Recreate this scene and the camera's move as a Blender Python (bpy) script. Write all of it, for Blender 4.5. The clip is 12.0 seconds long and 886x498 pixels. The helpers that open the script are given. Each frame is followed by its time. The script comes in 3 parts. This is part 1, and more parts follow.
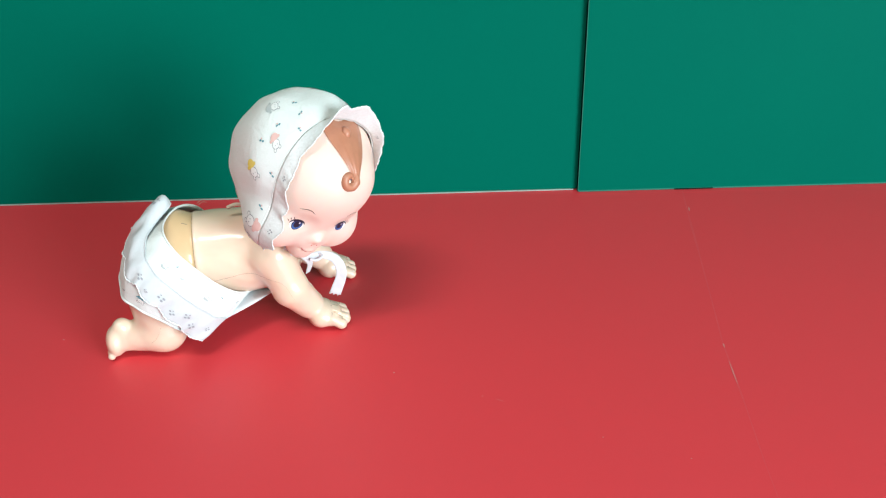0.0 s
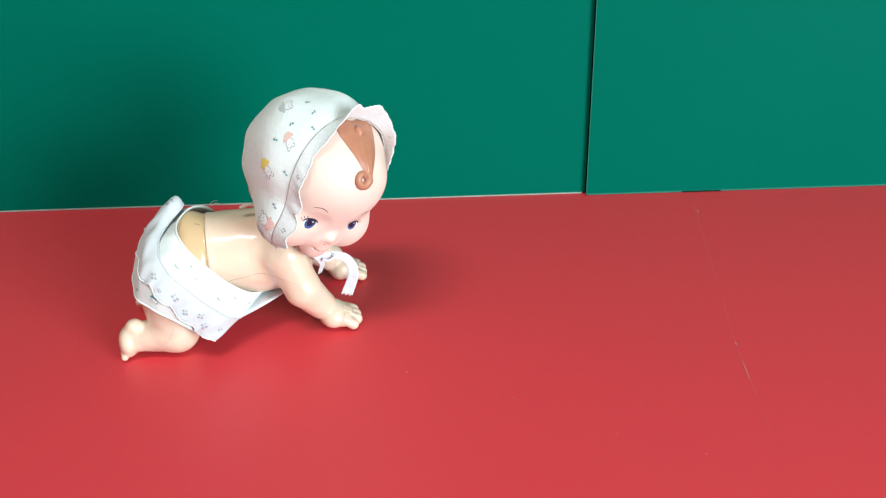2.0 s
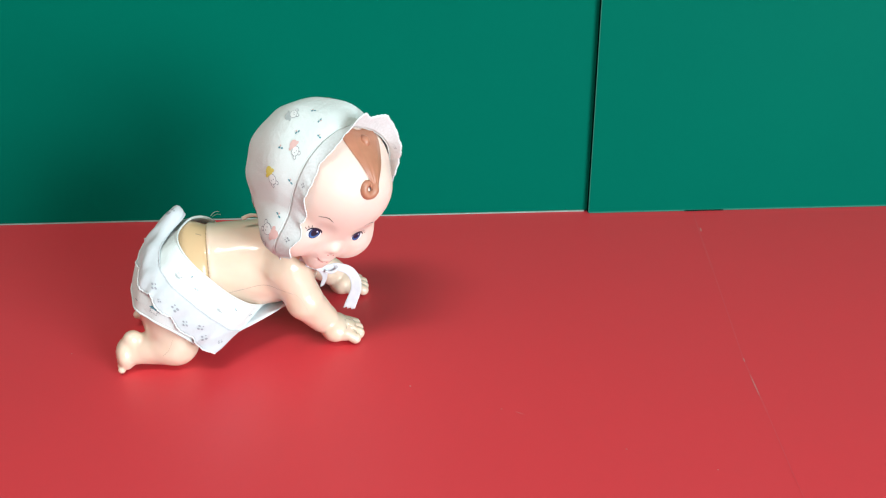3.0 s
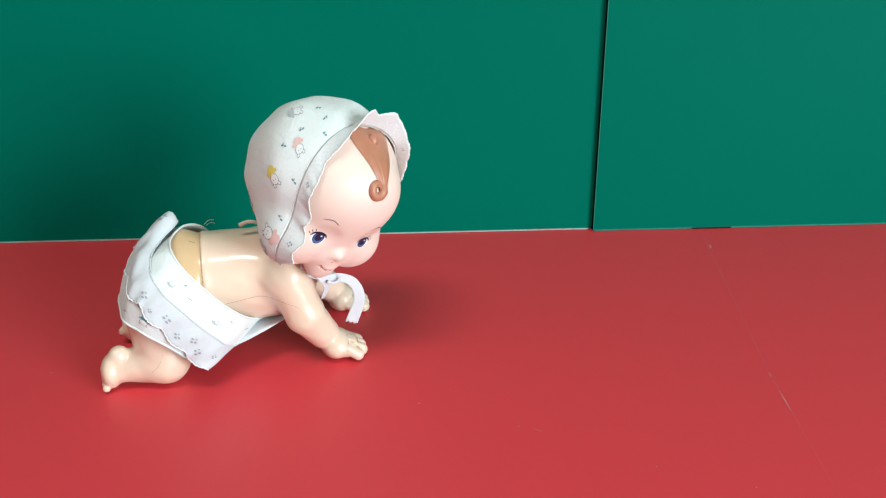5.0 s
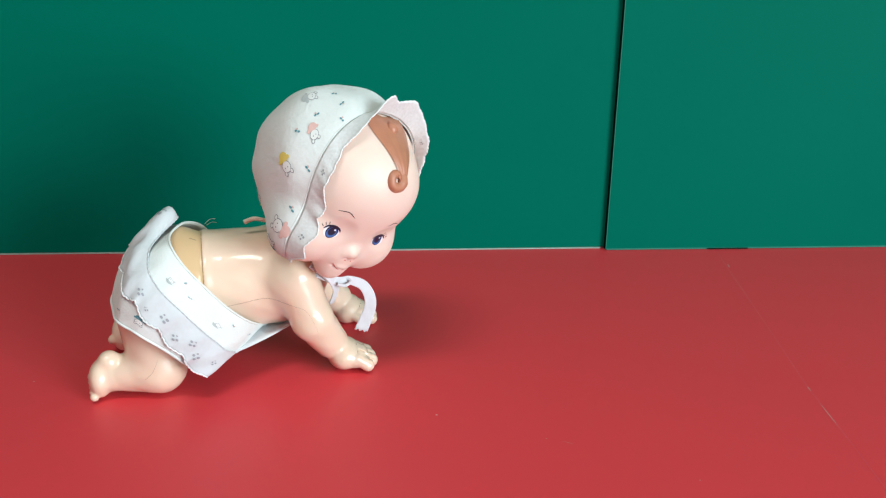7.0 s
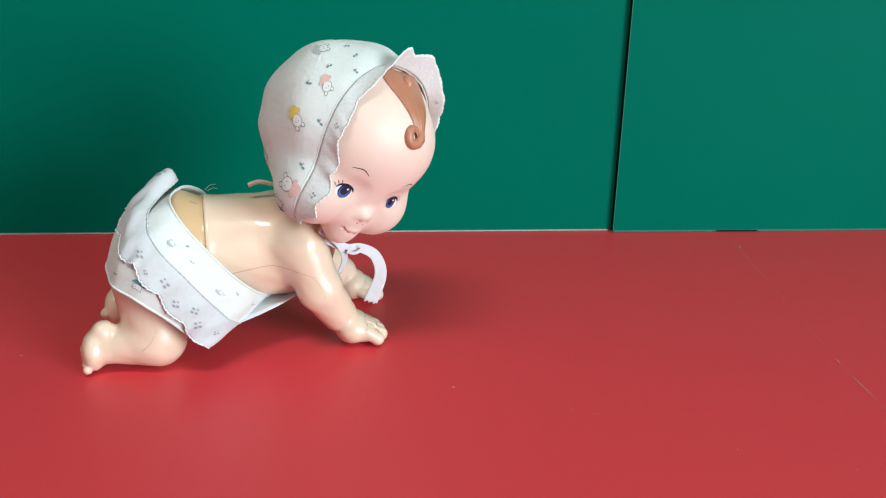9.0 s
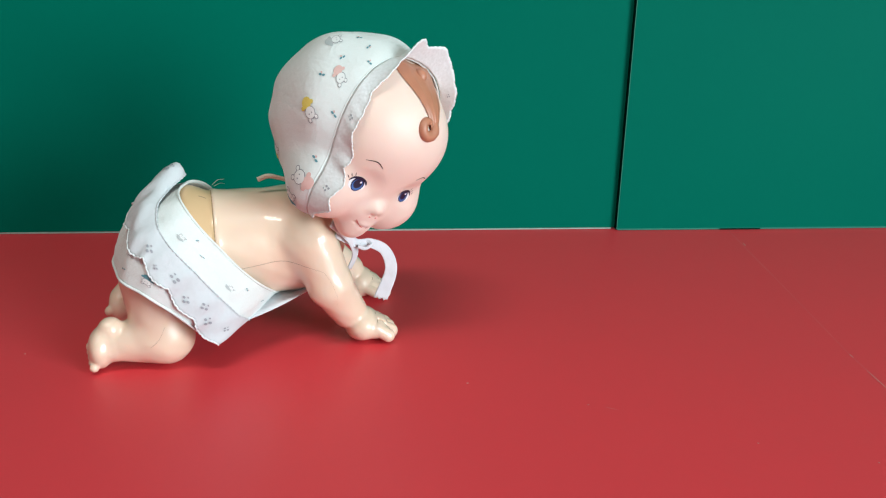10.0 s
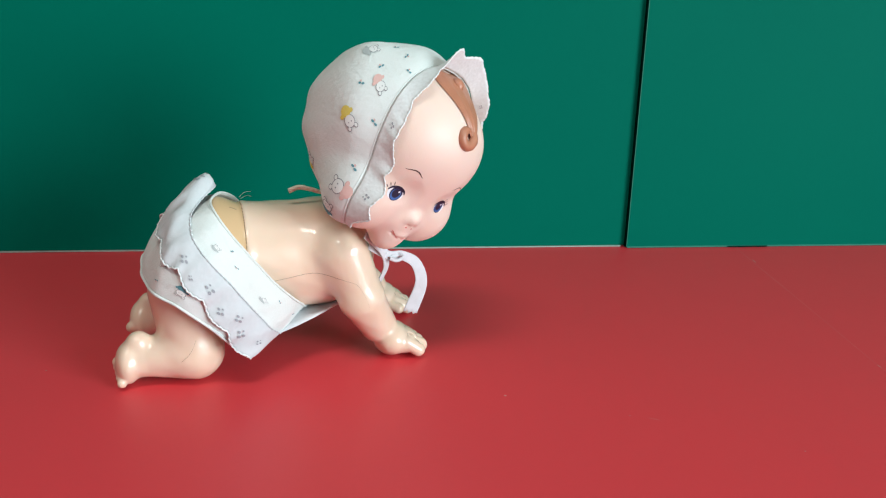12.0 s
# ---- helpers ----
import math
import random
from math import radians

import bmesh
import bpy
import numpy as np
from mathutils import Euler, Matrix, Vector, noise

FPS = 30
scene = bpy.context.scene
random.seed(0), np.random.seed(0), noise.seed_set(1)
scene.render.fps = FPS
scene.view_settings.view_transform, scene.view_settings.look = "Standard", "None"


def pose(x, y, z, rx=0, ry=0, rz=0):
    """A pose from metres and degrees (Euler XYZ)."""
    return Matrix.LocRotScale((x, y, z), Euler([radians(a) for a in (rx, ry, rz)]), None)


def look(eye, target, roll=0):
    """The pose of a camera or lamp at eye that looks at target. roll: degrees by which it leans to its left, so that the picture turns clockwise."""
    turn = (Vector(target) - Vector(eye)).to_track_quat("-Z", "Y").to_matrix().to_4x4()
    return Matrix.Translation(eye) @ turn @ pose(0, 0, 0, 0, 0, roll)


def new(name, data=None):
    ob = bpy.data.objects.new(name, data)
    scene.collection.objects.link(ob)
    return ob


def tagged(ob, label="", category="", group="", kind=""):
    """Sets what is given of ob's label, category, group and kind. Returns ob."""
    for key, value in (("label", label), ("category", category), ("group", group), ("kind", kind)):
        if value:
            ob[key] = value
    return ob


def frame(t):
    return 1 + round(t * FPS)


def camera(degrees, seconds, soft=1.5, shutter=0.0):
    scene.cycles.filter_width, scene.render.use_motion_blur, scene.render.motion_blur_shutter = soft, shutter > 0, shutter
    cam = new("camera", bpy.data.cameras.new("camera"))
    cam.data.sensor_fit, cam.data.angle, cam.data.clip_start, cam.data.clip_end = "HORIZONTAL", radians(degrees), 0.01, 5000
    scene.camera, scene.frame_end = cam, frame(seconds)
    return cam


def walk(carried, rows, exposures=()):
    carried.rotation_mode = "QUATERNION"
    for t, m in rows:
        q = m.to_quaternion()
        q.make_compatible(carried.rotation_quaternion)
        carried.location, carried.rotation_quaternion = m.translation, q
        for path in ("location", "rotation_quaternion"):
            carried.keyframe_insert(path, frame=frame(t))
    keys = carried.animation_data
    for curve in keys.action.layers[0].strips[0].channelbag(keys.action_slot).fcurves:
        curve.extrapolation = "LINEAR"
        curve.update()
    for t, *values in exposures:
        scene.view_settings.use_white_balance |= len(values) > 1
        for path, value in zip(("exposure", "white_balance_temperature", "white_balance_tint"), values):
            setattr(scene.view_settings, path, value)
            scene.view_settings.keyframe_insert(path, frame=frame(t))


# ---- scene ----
cam = camera(55.00, 12.0, soft=1.2)
PATH = [
    (0, -0.1107, -0.6178, 0.2942, 60.94, 1.35, -0.87),
    (0.5, -0.1105, -0.6206, 0.2914, 61.12, 1.37, -0.80),
    (1, -0.1115, -0.6218, 0.2886, 61.33, 1.43, -0.93),
    (1.5, -0.1138, -0.6221, 0.2898, 61.54, 1.53, -1.09),
    (2, -0.1169, -0.6233, 0.2872, 61.94, 1.64, -0.90),
    (2.5, -0.1211, -0.6227, 0.2836, 63.18, 1.44, -0.94),
    (3, -0.1251, -0.6218, 0.2759, 63.90, 0.96, -1.23),
    (5, -0.1432, -0.6048, 0.2468, 66.85, 0.38, -2.71),
    (5.5, -0.1460, -0.5994, 0.2376, 68.18, 0.06, -3.55),
    (6, -0.1512, -0.5947, 0.2287, 69.04, -0.05, -3.78),
    (6.5, -0.1559, -0.5912, 0.2199, 69.92, -0.55, -3.91),
    (7, -0.1625, -0.5866, 0.2104, 70.51, -0.68, -3.80),
    (9, -0.1793, -0.5729, 0.1811, 71.48, -1.20, -5.22),
    (9.5, -0.1858, -0.5701, 0.1774, 71.44, -1.23, -5.45),
    (10, -0.1913, -0.5689, 0.1742, 71.93, -1.35, -6.19),
    (10.5, -0.2001, -0.5670, 0.1723, 72.68, -1.56, -6.52),
    (11, -0.2068, -0.5661, 0.1703, 73.11, -1.67, -7.22),
    (11.5, -0.2147, -0.5643, 0.1673, 73.74, -1.71, -7.63),
    (12, -0.2207, -0.5641, 0.1640, 74.03, -1.77, -8.28),
]
walk(cam, [(t, pose(x, y, z, rx, ry, rz)) for t, x, y, z, rx, ry, rz in PATH],
     exposures=[(0.0, 0.24), (3.0, 0.20), (5.0, 0.06), (6.5, -0.02), (9.0, -0.06), (12.0, -0.12)])

# ---- world and lights ----
world = bpy.data.worlds.new("sky")
scene.world = world
world.use_nodes = True
wn = world.node_tree.nodes
sky = wn.new("ShaderNodeTexSky")
sky.sky_type, sky.sun_disc = "NISHITA", False
sky.sun_elevation, sky.sun_rotation = radians(35), radians(150)
world.node_tree.links.new(sky.outputs[0], wn["Background"].inputs[0])
wn["Background"].inputs[1].default_value = 0.1


def area_lamp(name, eye, target, sx, sy, watts, color):
    data = bpy.data.lights.new(name, "AREA")
    data.shape, data.size, data.size_y, data.energy, data.color = "RECTANGLE", sx, sy, watts, color
    ob = new(name, data)
    ob.matrix_world = look(eye, target)
    return ob


WINDOW_C, WINDOW_W, WINDOW_H = (1.12, -1.6, 0.46), 1.05, 0.95
area_lamp("window_daylight", (1.10, -1.6, 0.46), (0.0, -0.75, 0.28), 1.0, 0.9, 53, (0.75, 0.94, 1.0))
area_lamp("ceiling_tube_light", (-0.50, -1.04, 1.79), (-0.50, -1.04, 0.0), 0.9, 0.28, 16.6, (1.0, 1.0, 0.93))


# ---- materials ----
def material(name, color, rough=0.5, vary=0.0, scale=60.0, bump=0.0, bump_scale=400.0, coat=0.0, spec=0.5, metal=0.0, subsurface=0.0, sheen=0.0, second=None, stain_scale=8.0, stain=0.0):
    """Principled surface with broad stains, fine variation and fine relief; scales are per metre."""
    m = bpy.data.materials.new(name)
    m.use_nodes = True
    nt = m.node_tree
    nodes, links = nt.nodes, nt.links
    b = nodes["Principled BSDF"]
    b.inputs["Base Color"].default_value = (*color, 1)
    b.inputs["Roughness"].default_value = rough
    b.inputs["Specular IOR Level"].default_value = spec
    b.inputs["Metallic"].default_value = metal
    b.inputs["Coat Weight"].default_value = coat
    b.inputs["Coat Roughness"].default_value = 0.07
    b.inputs["Sheen Weight"].default_value = sheen
    if subsurface:
        b.inputs["Subsurface Weight"].default_value = subsurface
        b.inputs["Subsurface Radius"].default_value = (0.004, 0.002, 0.0012)
        b.inputs["Subsurface Scale"].default_value = 1.0
    co = nodes.new("ShaderNodeTexCoord")
    if vary or stain:
        other = second or tuple(c * 0.6 for c in color)
        n1, n2 = nodes.new("ShaderNodeTexNoise"), nodes.new("ShaderNodeTexNoise")
        n1.inputs["Scale"].default_value, n1.inputs["Detail"].default_value = scale, 6
        n2.inputs["Scale"].default_value, n2.inputs["Detail"].default_value = stain_scale, 4
        mixes = []
        last = (*color, 1)
        for n, amount in ((n1, vary), (n2, stain)):
            links.new(co.outputs["Object"], n.inputs["Vector"])
            ramp = nodes.new("ShaderNodeMapRange")
            ramp.inputs["From Min"].default_value, ramp.inputs["From Max"].default_value = 0.35, 0.7
            ramp.inputs["To Min"].default_value, ramp.inputs["To Max"].default_value = 0.0, amount
            links.new(n.outputs["Fac"], ramp.inputs["Value"])
            mix = nodes.new("ShaderNodeMix")
            mix.data_type = "RGBA"
            links.new(ramp.outputs["Result"], mix.inputs["Factor"])
            mix.inputs["A"].default_value = last
            mix.inputs["B"].default_value = (*other, 1)
            if mixes:
                links.new(mixes[-1].outputs["Result"], mix.inputs["A"])
            mixes.append(mix)
        links.new(mixes[-1].outputs["Result"], b.inputs["Base Color"])
        rr = nodes.new("ShaderNodeMapRange")
        rr.inputs["To Min"].default_value, rr.inputs["To Max"].default_value = rough * 0.85, min(1.0, rough * 1.15)
        links.new(n2.outputs["Fac"], rr.inputs["Value"])
        links.new(rr.outputs["Result"], b.inputs["Roughness"])
    if bump:
        nb = nodes.new("ShaderNodeTexNoise")
        nb.inputs["Scale"].default_value, nb.inputs["Detail"].default_value = bump_scale, 3
        links.new(co.outputs["Object"], nb.inputs["Vector"])
        bp = nodes.new("ShaderNodeBump")
        bp.inputs["Strength"].default_value, bp.inputs["Distance"].default_value = bump, 0.0005
        links.new(nb.outputs["Fac"], bp.inputs["Height"])
        links.new(bp.outputs["Normal"], b.inputs["Normal"])
    return m


def weave(m, count=5200.0, strength=0.15):
    """Adds a woven thread relief to a cloth material."""
    nt = m.node_tree
    nodes, links = nt.nodes, nt.links
    co = nodes.new("ShaderNodeTexCoord")
    waves = []
    for direction in ("X", "Z"):
        w = nodes.new("ShaderNodeTexWave")
        w.bands_direction = direction
        w.inputs["Scale"].default_value, w.inputs["Distortion"].default_value = count / 6.0, 1.2
        links.new(co.outputs["Object"], w.inputs["Vector"])
        waves.append(w)
    add = nodes.new("ShaderNodeMath")
    add.operation = "ADD"
    links.new(waves[0].outputs["Fac"], add.inputs[0])
    links.new(waves[1].outputs["Fac"], add.inputs[1])
    bp = nodes.new("ShaderNodeBump")
    bp.inputs["Strength"].default_value, bp.inputs["Distance"].default_value = strength, 0.0003
    links.new(add.outputs[0], bp.inputs["Height"])
    crumple = nodes.new("ShaderNodeTexNoise")
    crumple.inputs["Scale"].default_value, crumple.inputs["Detail"].default_value, crumple.inputs["Distortion"].default_value = 95.0, 3, 0.8
    links.new(co.outputs["Object"], crumple.inputs["Vector"])
    soft = nodes.new("ShaderNodeBump")
    soft.inputs["Strength"].default_value, soft.inputs["Distance"].default_value = 0.30, 0.0020
    links.new(crumple.outputs["Fac"], soft.inputs["Height"])
    links.new(soft.outputs["Normal"], bp.inputs["Normal"])
    links.new(bp.outputs["Normal"], nodes["Principled BSDF"].inputs["Normal"])
    return m


def lace(m):
    """Raised stitching with tiny openings between the threads."""
    nt = m.node_tree
    nodes, links = nt.nodes, nt.links
    co = nodes.new("ShaderNodeTexCoord")
    cells = nodes.new("ShaderNodeTexVoronoi")
    cells.inputs["Scale"].default_value, cells.inputs["Randomness"].default_value = 620.0, 0.7
    links.new(co.outputs["Object"], cells.inputs["Vector"])
    big = nodes.new("ShaderNodeTexNoise")
    big.inputs["Scale"].default_value = 230.0
    links.new(co.outputs["Object"], big.inputs["Vector"])
    add = nodes.new("ShaderNodeMath")
    add.operation = "ADD"
    links.new(cells.outputs["Distance"], add.inputs[0])
    links.new(big.outputs["Fac"], add.inputs[1])
    bp = nodes.new("ShaderNodeBump")
    bp.inputs["Strength"].default_value, bp.inputs["Distance"].default_value = 0.28, 0.0004
    links.new(add.outputs[0], bp.inputs["Height"])
    links.new(bp.outputs["Normal"], nodes["Principled BSDF"].inputs["Normal"])
    return m


RED = material("red_card", (0.71, 0.049, 0.061), 0.47, 0.10, 260, 0.05, 900, spec=0.38, second=(0.63, 0.053, 0.069), stain=0.25, stain_scale=5)
GREEN = material("green_card", (0.0, 0.138, 0.091), 0.5, 0.10, 240, 0.05, 900, spec=0.015, second=(0.0, 0.116, 0.081), stain=0.3, stain_scale=4)
CARD_EDGE = material("pale_card_edge", (0.42, 0.52, 0.46), 0.8, 0.4, 300)
# near-black that puts the shade of the board gaps into the colour
GAP_SHADE = material("painted_gap_shade", (0.0, 0.02, 0.014), 0.9, spec=0.0)
RAW_EDGE = material("dark_green_card_edge", (0.02, 0.20, 0.14), 0.7, 0.3, 300)
CREASE_MAT = material("worn_red_crease", (0.70, 0.075, 0.085), 0.45, 0.9, 300, second=(0.66, 0.048, 0.066), stain=0.8, stain_scale=40)
SCRATCH = material("pale_scratch", (0.66, 0.26, 0.24), 0.6, 0.5, 2000)
PLASTIC = material("peach_hard_plastic", (0.82, 0.632, 0.475), 0.32, 0.12, 120, 0.55, 55, coat=0.55, second=(0.81, 0.58, 0.45), subsurface=0.12, stain=0.7, stain_scale=18)
PLASTIC_TAN = material("tan_hard_plastic", (0.68, 0.46, 0.255), 0.3, 0.15, 120, 0.05, 500, coat=0.4, second=(0.62, 0.40, 0.22), stain=0.4, stain_scale=30)
VINYL = material("pink_soft_vinyl", (0.82, 0.635, 0.54), 0.5, 0.12, 90, 0.08, 1500, second=(0.81, 0.575, 0.485), subsurface=0.14, stain=0.3, stain_scale=25)
HAIR = material("brown_moulded_hair", (0.46, 0.195, 0.115), 0.4, 0.4, 160, 0.1, 900, second=(0.36, 0.14, 0.08))
EYE_WHITE = material("painted_eye_white", (0.80, 0.80, 0.84), 0.35)
EYE_DARK = material("painted_eye_dark_blue", (0.012, 0.014, 0.035), 0.3)
EYE_BLUE = material("painted_eye_blue", (0.045, 0.13, 0.36), 0.3)
PAINT_LINE = material("brown_painted_line", (0.05, 0.025, 0.02), 0.5)
LIP = material("rose_painted_lip", (0.62, 0.20, 0.17), 0.45)
# brown for seam and crease lines, and for shade painted at the shell's step
DARK_LINE = material("dark_seam_and_shade", (0.36, 0.24, 0.16), 0.7)
CLOTH = weave(material("white_cotton", (0.75, 0.79, 0.775), 0.9, 0.5, 1500, spec=0.2, sheen=0.2, second=(0.70, 0.73, 0.69), stain=0.5, stain_scale=28), 5200, 0.3)
LACE = lace(material("white_lace", (0.79, 0.82, 0.82), 0.9, 0.4, 700, spec=0.2, sheen=0.2, second=(0.60, 0.60, 0.58), stain=0.3, stain_scale=40))
EYELET = weave(material("white_eyelet_cotton", (0.61, 0.64, 0.66), 0.9, 0.3, 500, spec=0.2, sheen=0.2, second=(0.54, 0.56, 0.57), stain=0.4, stain_scale=40))
TAPE = weave(material("white_tape", (0.70, 0.70, 0.73), 0.85, 0.2, 200, spec=0.2), 5200, 0.15)
CORD = weave(material("cream_cord", (0.74, 0.67, 0.54), 0.9, 0.2, 300), 2400, 0.6)
INK_GREY = material("grey_print_ink", (0.22, 0.22, 0.24), 0.9)
INK_YELLOW = material("yellow_print_ink", (0.68, 0.53, 0.09), 0.9, 0.3, 400, second=(0.8, 0.7, 0.3))
INK_PINK = material("pink_print_ink", (0.68, 0.42, 0.38), 0.9, 0.3, 400, second=(0.8, 0.6, 0.55))
INK_TEAL = material("teal_print_ink", (0.07, 0.25, 0.30), 0.9, 0.3, 400, second=(0.3, 0.45, 0.48))
INK_PALE = material("pale_grey_print_ink", (0.42, 0.46, 0.46), 0.9, 0.4, 400, second=(0.6, 0.6, 0.58))
INK_WHITE = material("white_print_ink", (0.74, 0.75, 0.73), 0.9)
# grey that imitates the shade inside the eyelets; the cloth isn't pierced
HOLE = material("painted_eyelet_shadow", (0.33, 0.34, 0.37), 0.95)
WALL_PAINT = material("pale_wall_paint", (0.48, 0.48, 0.475), 0.8, 0.1, 30)
WOOD = material("brown_wood", (0.25, 0.14, 0.07), 0.5, 0.5, 25, second=(0.15, 0.08, 0.04))


# ---- mesh helpers ----
def box_bm(x0, y0, z0, x1, y1, z1, bevel=0.0):
    bm = bmesh.new()
    bmesh.ops.create_cube(bm, size=1.0)
    for v in bm.verts:
        v.co = Vector(((x0 + x1) / 2 + v.co.x * (x1 - x0), (y0 + y1) / 2 + v.co.y * (y1 - y0), (z0 + z1) / 2 + v.co.z * (z1 - z0)))
    if bevel:
        bmesh.ops.bevel(bm, geom=list(bm.edges), offset=bevel, segments=2, affect="EDGES")
    return bm


def part(name, bm, mat, parent=None, label="", smooth=False):
    me = bpy.data.meshes.new(name)
    if smooth:
        for f in bm.faces:
            f.smooth = True
    bm.to_mesh(me)
    bm.free()
    me.materials.append(mat)
    ob = new(name, me)
    ob.parent = parent
    if label:
        tagged(ob, label)
    return ob


def grid_bm(points, closed_u=False):
    """Quads over an array of points with shape (u, v, 3)."""
    bm = bmesh.new()
    nu, nv = points.shape[:2]
    vs = [[bm.verts.new(points[i, j]) for j in range(nv)] for i in range(nu)]
    for i in range(nu if closed_u else nu - 1):
        for j in range(nv - 1):
            k = (i + 1) % nu
            bm.faces.new((vs[i][j], vs[k][j], vs[k][j + 1], vs[i][j + 1]))
    return bm


def thick_grid_bm(points, normals, thick, closed_u=False):
    """A sheet with real thickness: outer face, inner face and rims."""
    bm = bmesh.new()
    nu, nv = points.shape[:2]
    outer = [[bm.verts.new(points[i, j]) for j in range(nv)] for i in range(nu)]
    inner = [[bm.verts.new(points[i, j] - normals[i, j] * thick) for j in range(nv)] for i in range(nu)]
    last = nu if closed_u else nu - 1
    for i in range(last):
        k = (i + 1) % nu
        for j in range(nv - 1):
            bm.faces.new((outer[i][j], outer[k][j], outer[k][j + 1], outer[i][j + 1]))
            bm.faces.new((inner[i][j], inner[i][j + 1], inner[k][j + 1], inner[k][j]))
        bm.faces.new((outer[i][0], inner[i][0], inner[k][0], outer[k][0]))
        bm.faces.new((outer[i][-1], outer[k][-1], inner[k][-1], inner[i][-1]))
    if not closed_u:
        for i in (0, nu - 1):
            for j in range(nv - 1):
                bm.faces.new((outer[i][j], outer[i][j + 1], inner[i][j + 1], inner[i][j]))
    bmesh.ops.recalc_face_normals(bm, faces=list(bm.faces))
    return bm


def grid_normals(p, closed_u=False):
    du = (np.roll(p, -1, 0) - np.roll(p, 1, 0)) if closed_u else np.gradient(p, axis=0)
    dv = np.gradient(p, axis=1)
    n = np.cross(du, dv)
    return n / (np.linalg.norm(n, axis=2, keepdims=True) + 1e-12)


def tube_points(path, radius, sides=8):
    """Points of a tube round a path (n, 3); radius may be an array."""
    path = np.asarray(path, float)
    r = np.broadcast_to(np.asarray(radius, float), (len(path),))
    t = np.gradient(path, axis=0)
    t /= np.linalg.norm(t, axis=1, keepdims=True) + 1e-12
    ref = np.array([0.0, 0.0, 1.0]) if abs(t[0, 2]) < 0.9 else np.array([1.0, 0.0, 0.0])
    a = np.cross(t, ref)
    a /= np.linalg.norm(a, axis=1, keepdims=True) + 1e-12
    b = np.cross(t, a)
    ang = np.linspace(0, 2 * np.pi, sides, endpoint=False)
    return path[None] + r[None, :, None] * (np.cos(ang)[:, None, None] * a[None] + np.sin(ang)[:, None, None] * b[None])


def curve_through(pts, n):
    """A smooth curve of n points through the given ones (Catmull-Rom)."""
    p = np.asarray(pts, float)
    p = np.vstack([2 * p[0] - p[1], p, 2 * p[-1] - p[-2]])
    s = np.linspace(0, len(p) - 3 - 1e-9, n)
    i = s.astype(int)
    u = (s - i)[:, None]
    a, b, c, d = p[i], p[i + 1], p[i + 2], p[i + 3]
    return 0.5 * (2 * b + (c - a) * u + (2 * a - 5 * b + 4 * c - d) * u**2 + (3 * b - a - 3 * c + d) * u**3)


# ---- the room round the table (z = 0 is the table's red top) ----
ROOM = (-2.1, -3.2, -0.76, 1.12, 1.2, 1.85)


def room():
    x0, y0, z0, x1, y1, z1 = ROOM
    tagged(part("floor", box_bm(x0 - 0.1, y0 - 0.1, z0 - 0.1, x1 + 0.1, y1 + 0.1, z0), WOOD), "brown wooden room floor under the table", "floor", kind="structure")
    tagged(part("ceiling", box_bm(x0 - 0.1, y0 - 0.1, z1, x1 + 0.1, y1 + 0.1, z1 + 0.1), WALL_PAINT), "plain grey painted ceiling of the room", "ceiling", kind="structure")
    tagged(part("wall_north", box_bm(x0 - 0.1, y1, z0, x1 + 0.1, y1 + 0.1, z1), WALL_PAINT), "plain grey painted wall behind the boards", "wall", kind="structure")
    tagged(part("wall_south", box_bm(x0 - 0.1, y0 - 0.1, z0, x1 + 0.1, y0, z1), WALL_PAINT), "plain grey painted wall of the room", "wall", kind="structure")
    tagged(part("wall_west", box_bm(x0 - 0.1, y0, z0, x0, y1, z1), WALL_PAINT), "plain grey painted wall of the room", "wall", kind="structure")
    cx, cy, cz = WINDOW_C
    ya, yb, za, zb = cy - WINDOW_W / 2, cy + WINDOW_W / 2, cz - WINDOW_H / 2, cz + WINDOW_H / 2
    bm = bmesh.new()
    for q in ((y0, z0, ya, z1), (yb, z0, y1, z1), (ya, z0, yb, za), (ya, zb, yb, z1)):
        b2 = box_bm(x1, q[0], q[1], x1 + 0.1, q[2], q[3])
        me = bpy.data.meshes.new("piece")
        b2.to_mesh(me)
        b2.free()
        bm.from_mesh(me)
        bpy.data.meshes.remove(me)
    tagged(part("wall_east", bm, WALL_PAINT), "plain grey painted wall with a window opening", "wall", kind="structure")


room()


# ---- red sheets on the table, green boards standing behind ----
def sheet_bm(corners, z0, z1):
    bm = bmesh.new()
    lo = [bm.verts.new((x, y, z0)) for x, y in corners]
    hi = [bm.verts.new((x, y, z1)) for x, y in corners]
    bm.faces.new(hi)
    bm.faces.new(lo[::-1])
    for i in range(len(lo)):
        k = (i + 1) % len(lo)
        bm.faces.new((lo[i], lo[k], hi[k], hi[i]))
    return bm


table = tagged(new("table"), "plain wooden table under the red sheets", "table")
part("tabletop", box_bm(-1.3, -1.15, -0.034, 1.06, 0.35, -0.004, 0.002), WOOD, table)
for lx in (-1.22, 0.98):
    for ly in (-1.07, 0.27):
        part("leg", box_bm(lx - 0.03, ly - 0.03, -0.76, lx + 0.03, ly + 0.03, -0.034, 0.002), WOOD, table)

floor_sheet = tagged(part("floor_sheet", sheet_bm([(-1.28, -1.1), (1.04, -1.1), (1.04, 0.02), (-1.28, 0.02)], -0.004, 0.0), RED),
                     "large smooth red card sheet with a worn crease", "floor", kind="structure")


